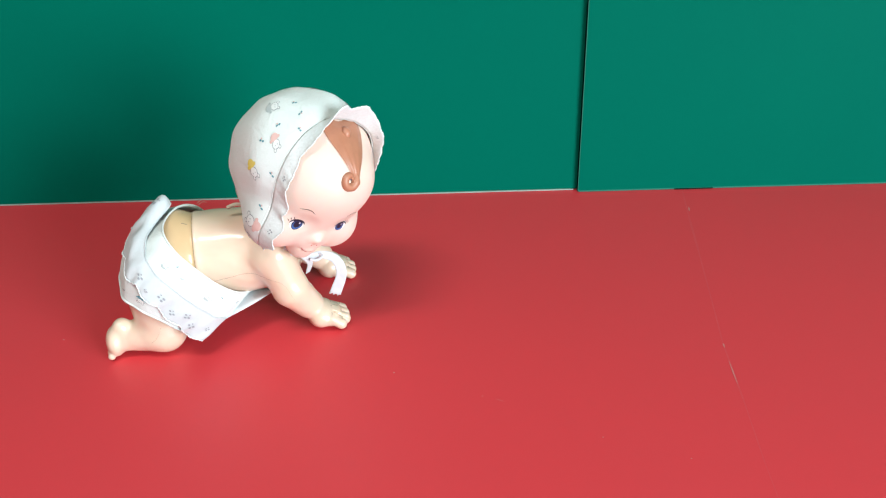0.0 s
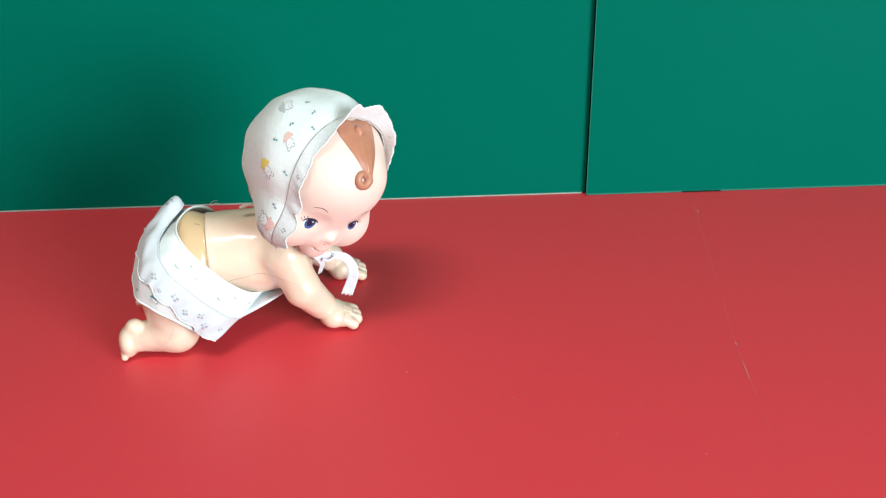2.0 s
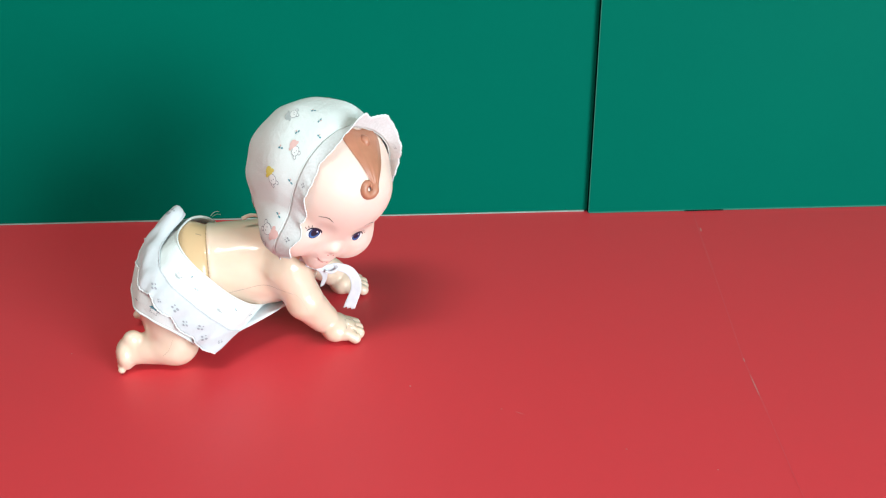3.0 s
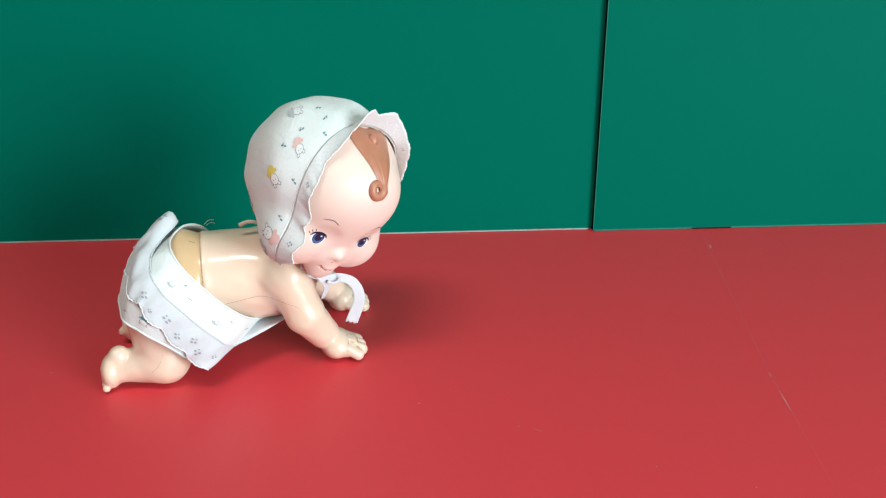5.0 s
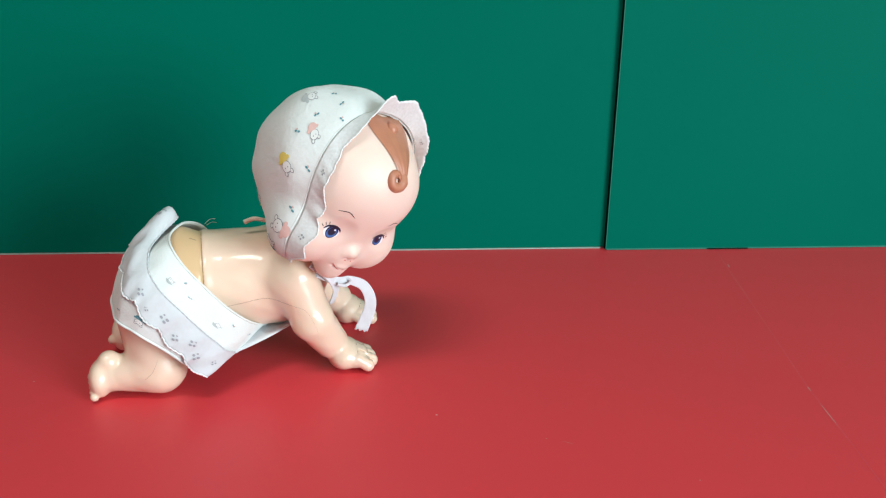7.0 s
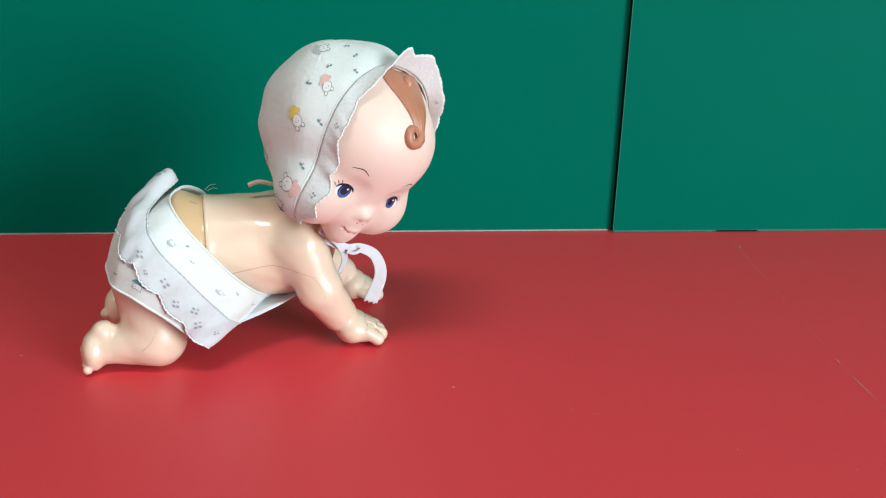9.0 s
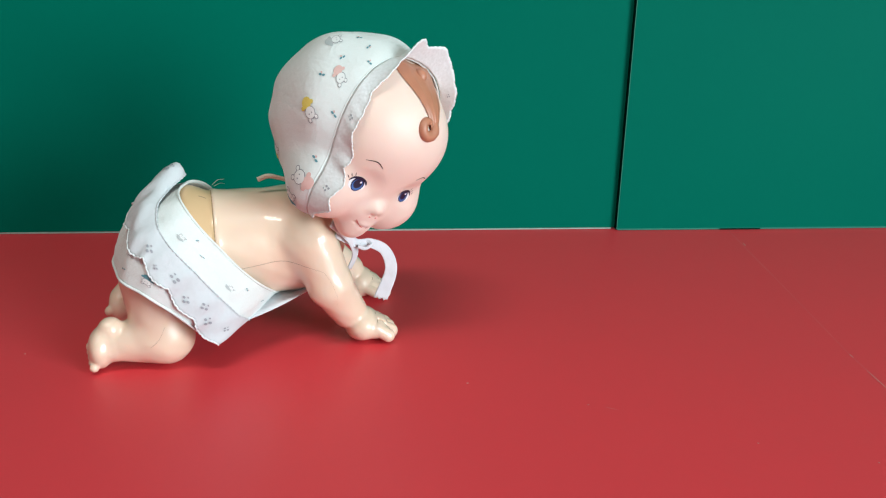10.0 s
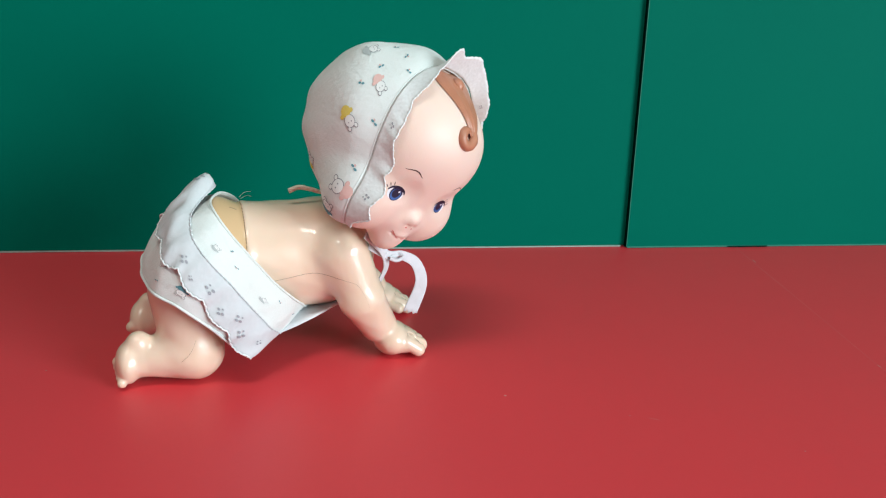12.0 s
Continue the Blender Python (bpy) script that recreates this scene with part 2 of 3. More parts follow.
def green_boards():
    left = tagged(part("wall_board", box_bm(-1.25, 0.004, 0.0012, 0.02, 0.008, 0.62, 0.0003), GREEN), "left green card board standing upright behind the doll", "wall", kind="structure")
    right = tagged(part("wall_board", box_bm(0.0, -0.0005, 0.001, 1.04, 0.0035, 0.62, 0.0003), GREEN), "green card board overlapping in front of its neighbour", "wall", kind="structure")
    tagged(part("bottom_edge", box_bm(-1.25, 0.0032, 0.0004, -0.003, 0.0042, 0.0011), CARD_EDGE, left), "pale raw card edge")
    # dark strips painted as shade: along the seam, and below the board's foot
    tagged(part("side_edge", box_bm(-0.0006, 0.0004, 0.001, 0.0002, 0.0038, 0.62), GAP_SHADE, right), "card edge painted near-black for the seam's shade")
    part("foot_gap_shade", box_bm(0.077, -0.0010, 0.0002, 0.108, -0.0005, 0.0012), GAP_SHADE, right)
    part("edge_rim", box_bm(-0.0002, -0.0007, 0.001, 0.0002, -0.0003, 0.62), RAW_EDGE, right)
    part("bottom_edge", box_bm(0.0005, -0.0008, 0.0004, 1.04, 0.0, 0.0014), RAW_EDGE, right)


green_boards()

# ---- the doll: solid shape from blended forms, in millimetres ----
DOLL = pose(-0.1784, -0.1586, 0.0, 0, 0, 10.7)
MM = 0.0009375


def v3(*p):
    return np.array(p, float)


def ball(p, c, r):
    return np.linalg.norm(p - v3(*c), axis=-1) - r


def egg(p, c, r):
    q = (p - v3(*c)) / v3(*r)
    k = np.linalg.norm(q, axis=-1)
    g = np.linalg.norm(q / v3(*r), axis=-1) + 1e-9
    return k * (k - 1.0) / g


def limb(p, a, b, ra, rb):
    """A round-ended, tapering limb from a to b."""
    a, b = v3(*a), v3(*b)
    ab = b - a
    t = np.clip(((p - a) @ ab) / (ab @ ab), 0, 1)
    return np.linalg.norm(p - a - t[..., None] * ab, axis=-1) - (ra + (rb - ra) * t)


def join(a, b, k):
    h = np.clip(0.5 + 0.5 * (b - a) / k, 0, 1)
    return b + (a - b) * h - k * h * (1 - h)


def carve(a, b, k):
    return -join(-a, b, k)


def arm_field(p, side, fx):
    """One arm with its hand flat on the table; side -1 is the right arm."""
    y = -20.5 if side < 0 else 42.0
    ey = 27.0 * side if side < 0 else 36.0
    fx = fx - 1.5
    f = limb(p, (-37, 24 * side, 57), (-28 + fx * 0.4, ey, 34), 13.0, 11.0)
    f = join(f, limb(p, (-28 + fx * 0.4, ey, 34), (-17 + fx, y, 17.0), 11.4, 9.6), 2.2)
    f = carve(f, limb(p, (-13.5 + fx, y - 14, 36.5), (-13.5 + fx, y + 14, 36.5), 1.0, 1.0), 2.5)
    f = join(f, egg(p, (-10 + fx, y, 9.0), (9.5, 12.0, 9.0)), 1.2)
    f = join(f, egg(p, (-4.0 + fx, y, 7.4), (7.5, 11.8, 6.6)), 1.2)
    for i in range(4):
        off = -8.7 + 5.8 * i
        tip = 4.6 - (2.6 if off * side > 6 else 0.0) - (0.9 if off * side < -6 else 0.0)
        f = join(f, limb(p, (-4 + fx, y + off * 0.92, 8.6), (tip + fx, y + off * 1.04, 4.5), 3.6, 3.7), 0.3)
    for i in range(3):
        off = -5.8 + 5.8 * i
        f = carve(f, limb(p, (-2.5 + fx, y + off * 0.92, 12.2), (8 + fx, y + off * 1.04, 6.0), 0.7, 0.9), 0.5)
    f = join(f, limb(p, (-10 + fx, y - 8 * side, 9), (-2.5 + fx, y - 13.0 * side, 5.5), 3.4, 2.9), 1.0)
    return f


def leg_field(p, side, fx):
    y = 24.5 * side if side < 0 else 31.0
    f = limb(p, (-110 + fx * 0.4, 19 * side, 42), (-106 + fx, y, 15.0), 17.5, 13.8)
    f = join(f, limb(p, (-106 + fx, y, 14.2), (-127.5 + fx, y, 12.0), 13.8, 8.8), 3.5)
    f = join(f, ball(p, (-130.5 + fx, y, 20.2), 5.8), 3.0)
    f = join(f, egg(p, (-135.4 + fx, y, 10.6), (5.8, 9.5, 10.2)), 3.0)
    for i in range(5):
        f = join(f, ball(p, (-138.4 + fx - 0.4 * i, y + 6.4 * side - 2.9 * i * side, 3.4 + 1.5 * i), 2.4 + 0.15 * i), 0.4)
    return f


def body_field(p):
    f = limb(p, (-44, 0, 51.5), (-95, 0, 52), 25.5, 26)
    f = join(f, egg(p, (-40, 0, 56), (17, 30, 20)), 8)
    f = join(f, egg(p, (-103, 0, 52), (20, 28, 25)), 6)
    f = join(f, egg(p, (-96, 0, 54), (17, 31, 27.5)), 6)
    f = f - 1.0 / (1.0 + np.exp(-np.clip((p[..., 0] + 83.5) / 0.3, -40, 40))) * 1.4
    f = join(f, limb(p, (-36, -3, 62), (-21, -10, 84), 15, 14), 5)
    for side, ax, lx in ((-1, 0.0, -4.0), (1, 11.0, 2.0)):
        f = join(f, arm_field(p, side, ax), 5)
        f = join(f, leg_field(p, side, lx), 3)
    x, y, z = p[..., 0], p[..., 1], p[..., 2]
    f = f + 0.22 * np.sin(x / 5.3 + z / 9.0) * np.sin(z / 6.1 - y / 7.0 + 1.0) + 0.16 * np.sin(x / 9.7 + y / 4.9 + 2.0) + 0.10 * np.sin(x / 2.6 + z / 2.9) * np.sin(y / 2.7 - z / 3.3 + 0.7)
    return np.maximum(f, -z + 0.15)


# head: its own axes (ahead, left, up) inside the doll's
HEAD_C, HEAD_S = v3(-12.1, -19.4, 111.8), 0.942


def head_axes(yaw, pitch, roll):
    a, p, r = radians(yaw), radians(pitch), radians(roll)
    ahead = v3(math.cos(p) * math.cos(a), math.cos(p) * math.sin(a), math.sin(p))
    level = v3(math.sin(a), -math.cos(a), 0)
    above = np.cross(level, ahead)
    right = math.cos(r) * level + math.sin(r) * above
    up = math.cos(r) * above - math.sin(r) * level
    return np.stack([ahead, -right, up])


HEAD_R = head_axes(-72.5, -25.2, 21.9)


def from_head(q):
    return np.asarray(q, float) * HEAD_S @ HEAD_R + HEAD_C


def face_field(q):
    f = egg(q, (-2, 0, 5.0), (44.5, 42.5, 40.2))
    f = join(f, egg(q, (10, 0, -14), (32, 35, 28)), 8)
    f = join(f, egg(q, (24, 0, 12), (22, 30, 26)), 8)
    for s in (-1, 1):
        f = join(f, ball(q, (22.5, 19 * s, -22), 18.8), 6)
        f = carve(f, egg(q, (46.5, 17 * s, -8.5), (5.5, 9.5, 6.5)), 5)
    f = join(f, egg(q, (33, 0, -25), (11, 12, 11)), 5)
    f = join(f, ball(q, (33.0, 0, -35.5), 9.0), 5)
    f = join(f, egg(q, (41.9, 0, -19.6), (4.4, 4.2, 3.6)), 3.2)
    for s in (-1, 1):
        f = join(f, ball(q, (41.4, 3.3 * s, -21.3), 2.1), 2.0)
        f = carve(f, ball(q, (43.8, 1.9 * s, -23.4), 0.8), 0.8)
        f = carve(f, limb(q, (43.6, 0, -32.0), (40.4, 6.0 * s, -30.8), 0.55, 0.4), 1.2)
    f = join(f, egg(q, (40.8, 0, -30.2), (3.2, 5.2, 1.9)), 1.0)
    f = join(f, egg(q, (39.4, 0, -34.0), (3.0, 4.4, 1.9)), 1.0)
    return f


def surface(field, lo, hi, step):
    """A quad surface round the zero of a field over a box (surface nets)."""
    axes = [np.arange(lo[i], hi[i] + step, step) for i in range(3)]
    g = np.stack(np.meshgrid(*axes, indexing="ij"), -1)
    val = np.concatenate([field(s) for s in np.array_split(g, 8)])
    sgn = val < 0
    n = np.array(val.shape) - 1
    total, count = np.zeros((*n, 3)), np.zeros(n)
    cut = lambda i, j, k: (slice(i, i + n[0]), slice(j, j + n[1]), slice(k, k + n[2]))
    corners = [(i, j, k) for i in (0, 1) for j in (0, 1) for k in (0, 1)]
    for c in corners:
        for ax in range(3):
            if c[ax]:
                continue
            d = list(c)
            d[ax] = 1
            va, vb = val[cut(*c)], val[cut(*d)]
            cross = (va < 0) != (vb < 0)
            t = np.where(cross, va / np.where(cross, va - vb, 1), 0)
            pa, pb = g[cut(*c)], g[cut(*d)]
            total += np.where(cross[..., None], pa + t[..., None] * (pb - pa), 0)
            count += cross
    has = count > 0
    index = -np.ones(tuple(n), int)
    index[has] = np.arange(has.sum())
    verts = total[has] / count[has][:, None]
    quads = []
    for ax in range(3):
        b, c = (ax + 1) % 3, (ax + 2) % 3
        sl0, sl1 = [slice(None)] * 3, [slice(None)] * 3
        sl0[ax], sl1[ax] = slice(0, -1), slice(1, None)
        cr = sgn[tuple(sl0)] != sgn[tuple(sl1)]
        e = np.argwhere(cr)
        e = e[(e[:, b] > 0) & (e[:, c] > 0) & (e[:, b] < n[b]) & (e[:, c] < n[c])]
        ids = []
        for db, dc in ((0, 0), (1, 0), (1, 1), (0, 1)):
            q = e.copy()
            q[:, b] -= db
            q[:, c] -= dc
            ids.append(index[q[:, 0], q[:, 1], q[:, 2]])
        ids = np.stack(ids, 1)
        inside = sgn[e[:, 0], e[:, 1], e[:, 2]]
        ids[~inside] = ids[~inside][:, ::-1]
        quads.append(ids)
    return verts, np.concatenate(quads)


class Shell:
    """Collects vertices and faces with material numbers into one mesh."""

    def __init__(self):
        self.verts, self.faces, self.mats, self.count = [], [], [], 0

    def add(self, verts, faces, mat):
        self.verts.append(np.asarray(verts, float))
        self.faces += (np.asarray(faces) + self.count).tolist()
        self.mats += mat.tolist() if isinstance(mat, np.ndarray) else [mat] * len(faces)
        self.count += len(verts)

    def grid(self, pts, mat, closed_u=False):
        nu, nv = pts.shape[:2]
        i, j = np.meshgrid(np.arange(nu if closed_u else nu - 1), np.arange(nv - 1), indexing="ij")
        k = (i + 1) % nu
        f = np.stack([i * nv + j, k * nv + j, k * nv + j + 1, i * nv + j + 1], -1).reshape(-1, 4)
        self.add(pts.reshape(-1, 3), f, mat)

    def mesh(self, name, mats, scale=MM):
        me = bpy.data.meshes.new(name)
        me.from_pydata((np.concatenate(self.verts) * scale).tolist(), [], self.faces)
        for m in mats:
            me.materials.append(m)
        me.polygons.foreach_set("material_index", self.mats)
        me.polygons.foreach_set("use_smooth", [True] * len(self.faces))
        me.update()
        return me


def sink(field, start, way, far):
    """Distance from start along way at which the field is first met, coming from far."""
    hi, lo = np.full(start.shape[:-1], float(far)), np.zeros(start.shape[:-1])
    for _ in range(26):
        mid = (hi + lo) / 2
        out = field(start + way * mid[..., None]) > 0
        hi, lo = np.where(out, mid, hi), np.where(out, lo, mid)
    return hi


def on_face(az, el, lift=0.15):
    """Head-frame points on the face at angles (degrees) from the head's centre."""
    a, e = np.radians(az), np.radians(el)
    w = np.stack([np.cos(e) * np.cos(a), np.cos(e) * np.sin(a), np.sin(e)], -1)
    r = sink(face_field, np.zeros_like(w), w, 75.0)
    return w * (r + lift)[..., None]


def disc_angles(az, el, ra, re, tilt=0.0, rings=5, sides=28, squeeze=None):
    s = np.linspace(0, 2 * np.pi, sides, endpoint=False)
    k = np.linspace(0.0, 1, rings)
    x, y = np.cos(s)[:, None] * k[None], np.sin(s)[:, None] * k[None]
    if squeeze is not None:
        y = np.where(y > 0, y * squeeze[0], y * squeeze[1])
    t = radians(tilt)
    return az + ra * (x * math.cos(t)) - re * y * math.sin(t), el + re * y * math.cos(t) + ra * x * math.sin(t)


MATS = [PLASTIC, VINYL, HAIR, EYE_WHITE, EYE_DARK, EYE_BLUE, PAINT_LINE, LIP, DARK_LINE, PLASTIC_TAN]


def baby_doll():
    sh = Shell()
    v, q = surface(body_field, (-158, -64, -3), (-4, 64, 98), 1.0)
    mid = v[q].mean(axis=1)
    sh.add(v, q, np.where((mid[:, 0] < -83.4) & (mid[:, 0] > -116) & (mid[:, 2] > 46), 9, 0))
    v2, q2 = surface(body_field, (-6, -54, -2), (24, 64, 34), 0.5)
    sh.add(v2, q2, 0)
    v, q = surface(face_field, (-52, -50, -52), (54, 50, 54), 1.0)
    sh.add(from_head(v), q, 1)

    def face_disc(mat, lift, *args, **kw):
        sh.grid(from_head(on_face(*disc_angles(*args, **kw), lift)), mat, True)

    def face_line(mat, pts, width, lift=0.12, n=14):
        c = curve_through(np.array(pts, float), n)
        w = width * np.sin(np.linspace(0.12, np.pi - 0.12, n)) ** 0.6
        t = np.gradient(c, axis=0)
        t /= np.linalg.norm(t, axis=1, keepdims=True)
        nrm = np.stack([-t[:, 1], t[:, 0]], 1)
        lines = np.stack([c - nrm * w[:, None], c + nrm * w[:, None]], 0)
        sh.grid(from_head(on_face(lines[..., 0], lines[..., 1], lift)), mat)

    for s in (-1, 1):
        ex, ey = 21.3 * s - 2.4, -14.0
        face_disc(3, 0.12, ex, ey - 0.3, 5.9, 4.1, 4 * s, squeeze=(1.0, 0.85))
        face_disc(4, 0.20, ex - s * 0.35, ey + 0.1, 4.5, 4.2)
        face_disc(5, 0.26, ex - s * 0.35, ey - 0.3, 3.7, 3.4)
        face_disc(4, 0.32, ex - s * 0.35, ey + 0.3, 2.9, 2.8, rings=4)
        face_disc(3, 0.38, ex - s * 0.35 + 1.6, ey + 1.6, 0.7, 0.7, rings=3, sides=12)
        face_line(4, [(ex + 6.5 * s, ey + 1.1), (ex + 4.1 * s, ey + 3.4), (ex - 0.4 * s, ey + 4.4), (ex - 4.6 * s, ey + 3.0), (ex - 6.3 * s, ey + 0.7)], 0.85, 0.22)
        for i, (a, e) in enumerate(((7.0, 1.9), (5.7, 3.3), (3.8, 4.3))):
            face_line(6, [(ex + a * s, ey + e), (ex + (a + 1.9 - i * 0.5) * s, ey + e + 1.5 + i * 0.5)], 0.26, 0.15, 6)
        bx, be = (-3.0, 3.6) if s < 0 else (0.0, 2.6)
        face_line(6, [(13.0 * s + bx, be), (18.5 * s + bx, be + 2.5), (25.5 * s + bx, be + 0.4)], 0.36, 0.12)
        face_line(7, [(0, -37.2), (4.0 * s, -36.8), (8.8 * s, -34.6)], 0.55, 0.05)
        face_disc(7, 0.03, 2.5 * s, -29.4, 0.75, 0.45, rings=3, sides=12)

    # moulded hair: a swept lock with a curl on the forehead
    n, m = 40, 13
    s = np.linspace(0, 1, n)
    el = 82.0 - 46.0 * s
    half = 33 * np.clip(1.12 - 1.12 * s, 0, 1) ** 1.25 + 4.6
    mid = -5.5 * np.sin(s * 2.4) * 0.4 + 8.0 * s
    u = np.linspace(-1, 1, m)
    az = mid[:, None] + half[:, None] * (u * (1 + 0.9 * (u > 0)))[None] * np.where(u[None] > 0, 1 - 0.47 * s[:, None], 1.0) / np.maximum(np.cos(np.radians(el)), 0.28)[:, None] * 0.62
    lift = (0.25 + 1.6 * (1 - u[None] ** 2) ** 0.7 * np.minimum(1, (1 - s[:, None]) * 4 + 0.55)) + 0.34 * np.sin(u[None] * 13 + s[:, None] * 2.5)
    lift = lift * np.clip(s * 5 + 0.1, 0, 1)[:, None]
    pts = on_face(az, np.broadcast_to(el[:, None], az.shape), 0.0)
    w = pts / np.linalg.norm(pts, axis=-1, keepdims=True)
    sh.grid(from_head(pts + w * lift[..., None]), 2)
    k = np.linspace(0, 1, 46)
    ang = radians(35) - k * radians(395)
    rad = 6.2 * (1 - k) ** 0.8 + 0.7
    caz, cel = -0.2 + rad * np.cos(ang) * 1.05, 36.0 + rad * np.sin(ang)
    c = on_face(caz, cel, 0.1)
    sh.grid(from_head(tube_points(c, (3.1 - 1.3 * k) * np.clip(0.5 + k * 4, 0, 1), 9)), 2, True)
    top = on_face(np.array([4.0]), np.array([72.0]), -0.4)[0]
    bump = curve_through([top + v3(-4, 0, 0.5), top + v3(1, 1, 1.2), top + v3(5, 1, -0.6)], 12)
    sh.grid(from_head(tube_points(bump, 3.3 * np.sin(np.linspace(0.3, 2.9, 12)), 10)), 2, True)

    # mould seam along the side and creases on the limbs
    def body_line(pts, width, away, spread=(0, 0, 1)):
        c = curve_through(np.array(pts, float), 30)
        rows = []
        for dz in (-width, width):
            p = c + v3(*spread) * dz
            wv = np.broadcast_to(v3(*away) / np.linalg.norm(away), p.shape)
            r = sink(body_field, p, wv, 60.0)
            rows.append(p + wv * (r + 0.08)[:, None])
        sh.grid(np.stack(rows), 8)

    body_line([(-82, 0, 44), (-68, 0, 46.5), (-52, 0, 49), (-40, 0, 47)], 0.11, (0, -1, 0))
    body_line([(-40, 0, 47), (-33, 0, 44), (-28, 0, 34), (-27, 0, 27)], 0.07, (0, -1, 0))
    body_line([(-116, 0, 14), (-112, 0, 18), (-109, 0, 24)], 0.1, (0, -1, 0))
    for hx, hy in ((-1.5, -20.5), (9.5, 42.0)):
        for i in range(3):
            off = -5.8 + 5.8 * i
            body_line([(hx - 2.5, hy + off * 0.92, 2), (hx + 3.5, hy + off * 1.02, 2)], 0.2, (0, 0, 1), (0, 1, 0))
        for i in range(4):
            off = -8.7 + 5.8 * i
            body_line([(hx + 2.6, hy + off - 1.3, 2), (hx + 2.9, hy + off + 1.3, 2)], 0.13, (0, 0, 1), (1, 0, 0))
            body_line([(hx - 3.4, hy + off * 0.9 - 0.8, 2), (hx - 3.2, hy + off * 0.9 + 0.9, 2)], 0.17, (0, 0, 1), (1, 0, 0))
    # thin ring painted as the shadow line under the overlapping shell's lip
    ring = np.radians(np.linspace(-5, 100, 30))
    way = np.stack([0 * ring, -np.sin(ring), np.cos(ring)], 1)
    rows = []
    for dx in (-0.15, 0.15):
        p0 = np.broadcast_to(v3(-83.6 + dx, 0, 52), way.shape)
        rows.append(p0 + way * (sink(body_field, p0, way, 60.0) + 0.06)[:, None])
    sh.grid(np.stack(rows), 8)
    body_line([(-89.5, -6, 52), (-88.0, -6, 52), (-86.2, -6.3, 52)], 0.3, (0, -0.12, 1), (0, 1, 0))
    ob = new("baby_doll", sh.mesh("baby_doll", MATS))
    ob.matrix_world = DOLL
    return tagged(ob, "peach plastic crawling baby doll with a brown forehead curl", "doll")


baby_doll()


# ---- the doll's bonnet ----
def cap_radius(phi, th):
    """Head radius under the bonnet for an angle round the face axis and an angle from it (radians)."""
    w = np.stack([np.cos(th), -np.sin(th) * np.sin(phi), np.sin(th) * np.cos(phi)], -1)
    return w, sink(face_field, np.zeros_like(w), w, 75.0)


PHI_MAX = 142.0


def rim_angle(phi):
    """Angle of the bonnet's front rim from the face axis, in degrees; it sits further forward on the right cheek."""
    a = np.degrees(phi)
    near = 83.0 - 35.0 * np.sin(np.clip(a / 105.0, 0, 1) * np.pi / 2) ** 1.7 + 5.0 * np.clip((a - 110.0) / 32.0, 0, 1)
    return near + 4.0 * np.clip(-a / 80.0, 0, 1)


def cap_points(phi, k, lift=0.0):
    """Bonnet surface; k is 0 at the front rim and 1 at the gathered back."""
    th = np.radians(rim_angle(phi) + (176.0 - rim_angle(phi)) * k)
    w, r = cap_radius(phi, th)
    crest = np.exp(-((phi - 0.2) / 0.9) ** 2) * np.exp(-((k - 0.30) / 0.28) ** 2)
    puff = 1.9 + 0.9 * np.sin(np.clip(k, 0, 1) * np.pi) ** 0.7 - 0.3 * crest + 1.6 * np.exp(-((phi - 1.9) / 0.6) ** 2) * np.exp(-((k - 0.5) / 0.3) ** 2)
    gather = 0.08 * np.sin(phi * 34 + 2.0 * np.sin(phi * 5)) * np.exp(-k * 11)
    soft = 0.95 * np.sin(phi * 3.1 + 4.0 * k + 1.0) * np.sin(k * 9.0 + phi * 2.0) * np.sin(np.clip(k, 0, 1) * np.pi)
    fold = 0.55 * np.sin(phi * 9 + 2 * np.sin(k * 5)) * k + 0.75 * np.sin(phi * 5 + k * 7) * np.sin(k * np.pi) + 0.9 * np.sin(phi * 16) * np.clip(k - 0.55, 0, 1) * 1.6
    fold = fold + 0.4 * np.sin(phi * 7.5 - k * 13 + 1.3 * np.sin(phi * 3)) * np.clip(k * 3, 0, 1)
    tuck = 5.0 * np.clip(k - 0.8, 0, 1) / 0.2
    return from_head(w * (r + puff + fold + gather + soft - tuck + lift)[..., None])


def doll_part(name, bm, mat, parent, label=""):
    ob = part(name, bm, mat, parent, label, smooth=True)
    return ob


def sheet_part(name, pts, thick, mat, parent, label="", closed_u=False, flip=False):
    n = grid_normals(pts, closed_u)
    if np.sum(n * (pts - pts.mean(axis=(0, 1)))) < 0:
        n = -n
    return doll_part(name, thick_grid_bm(pts * MM, n, thick * MM, closed_u), mat, parent, label)


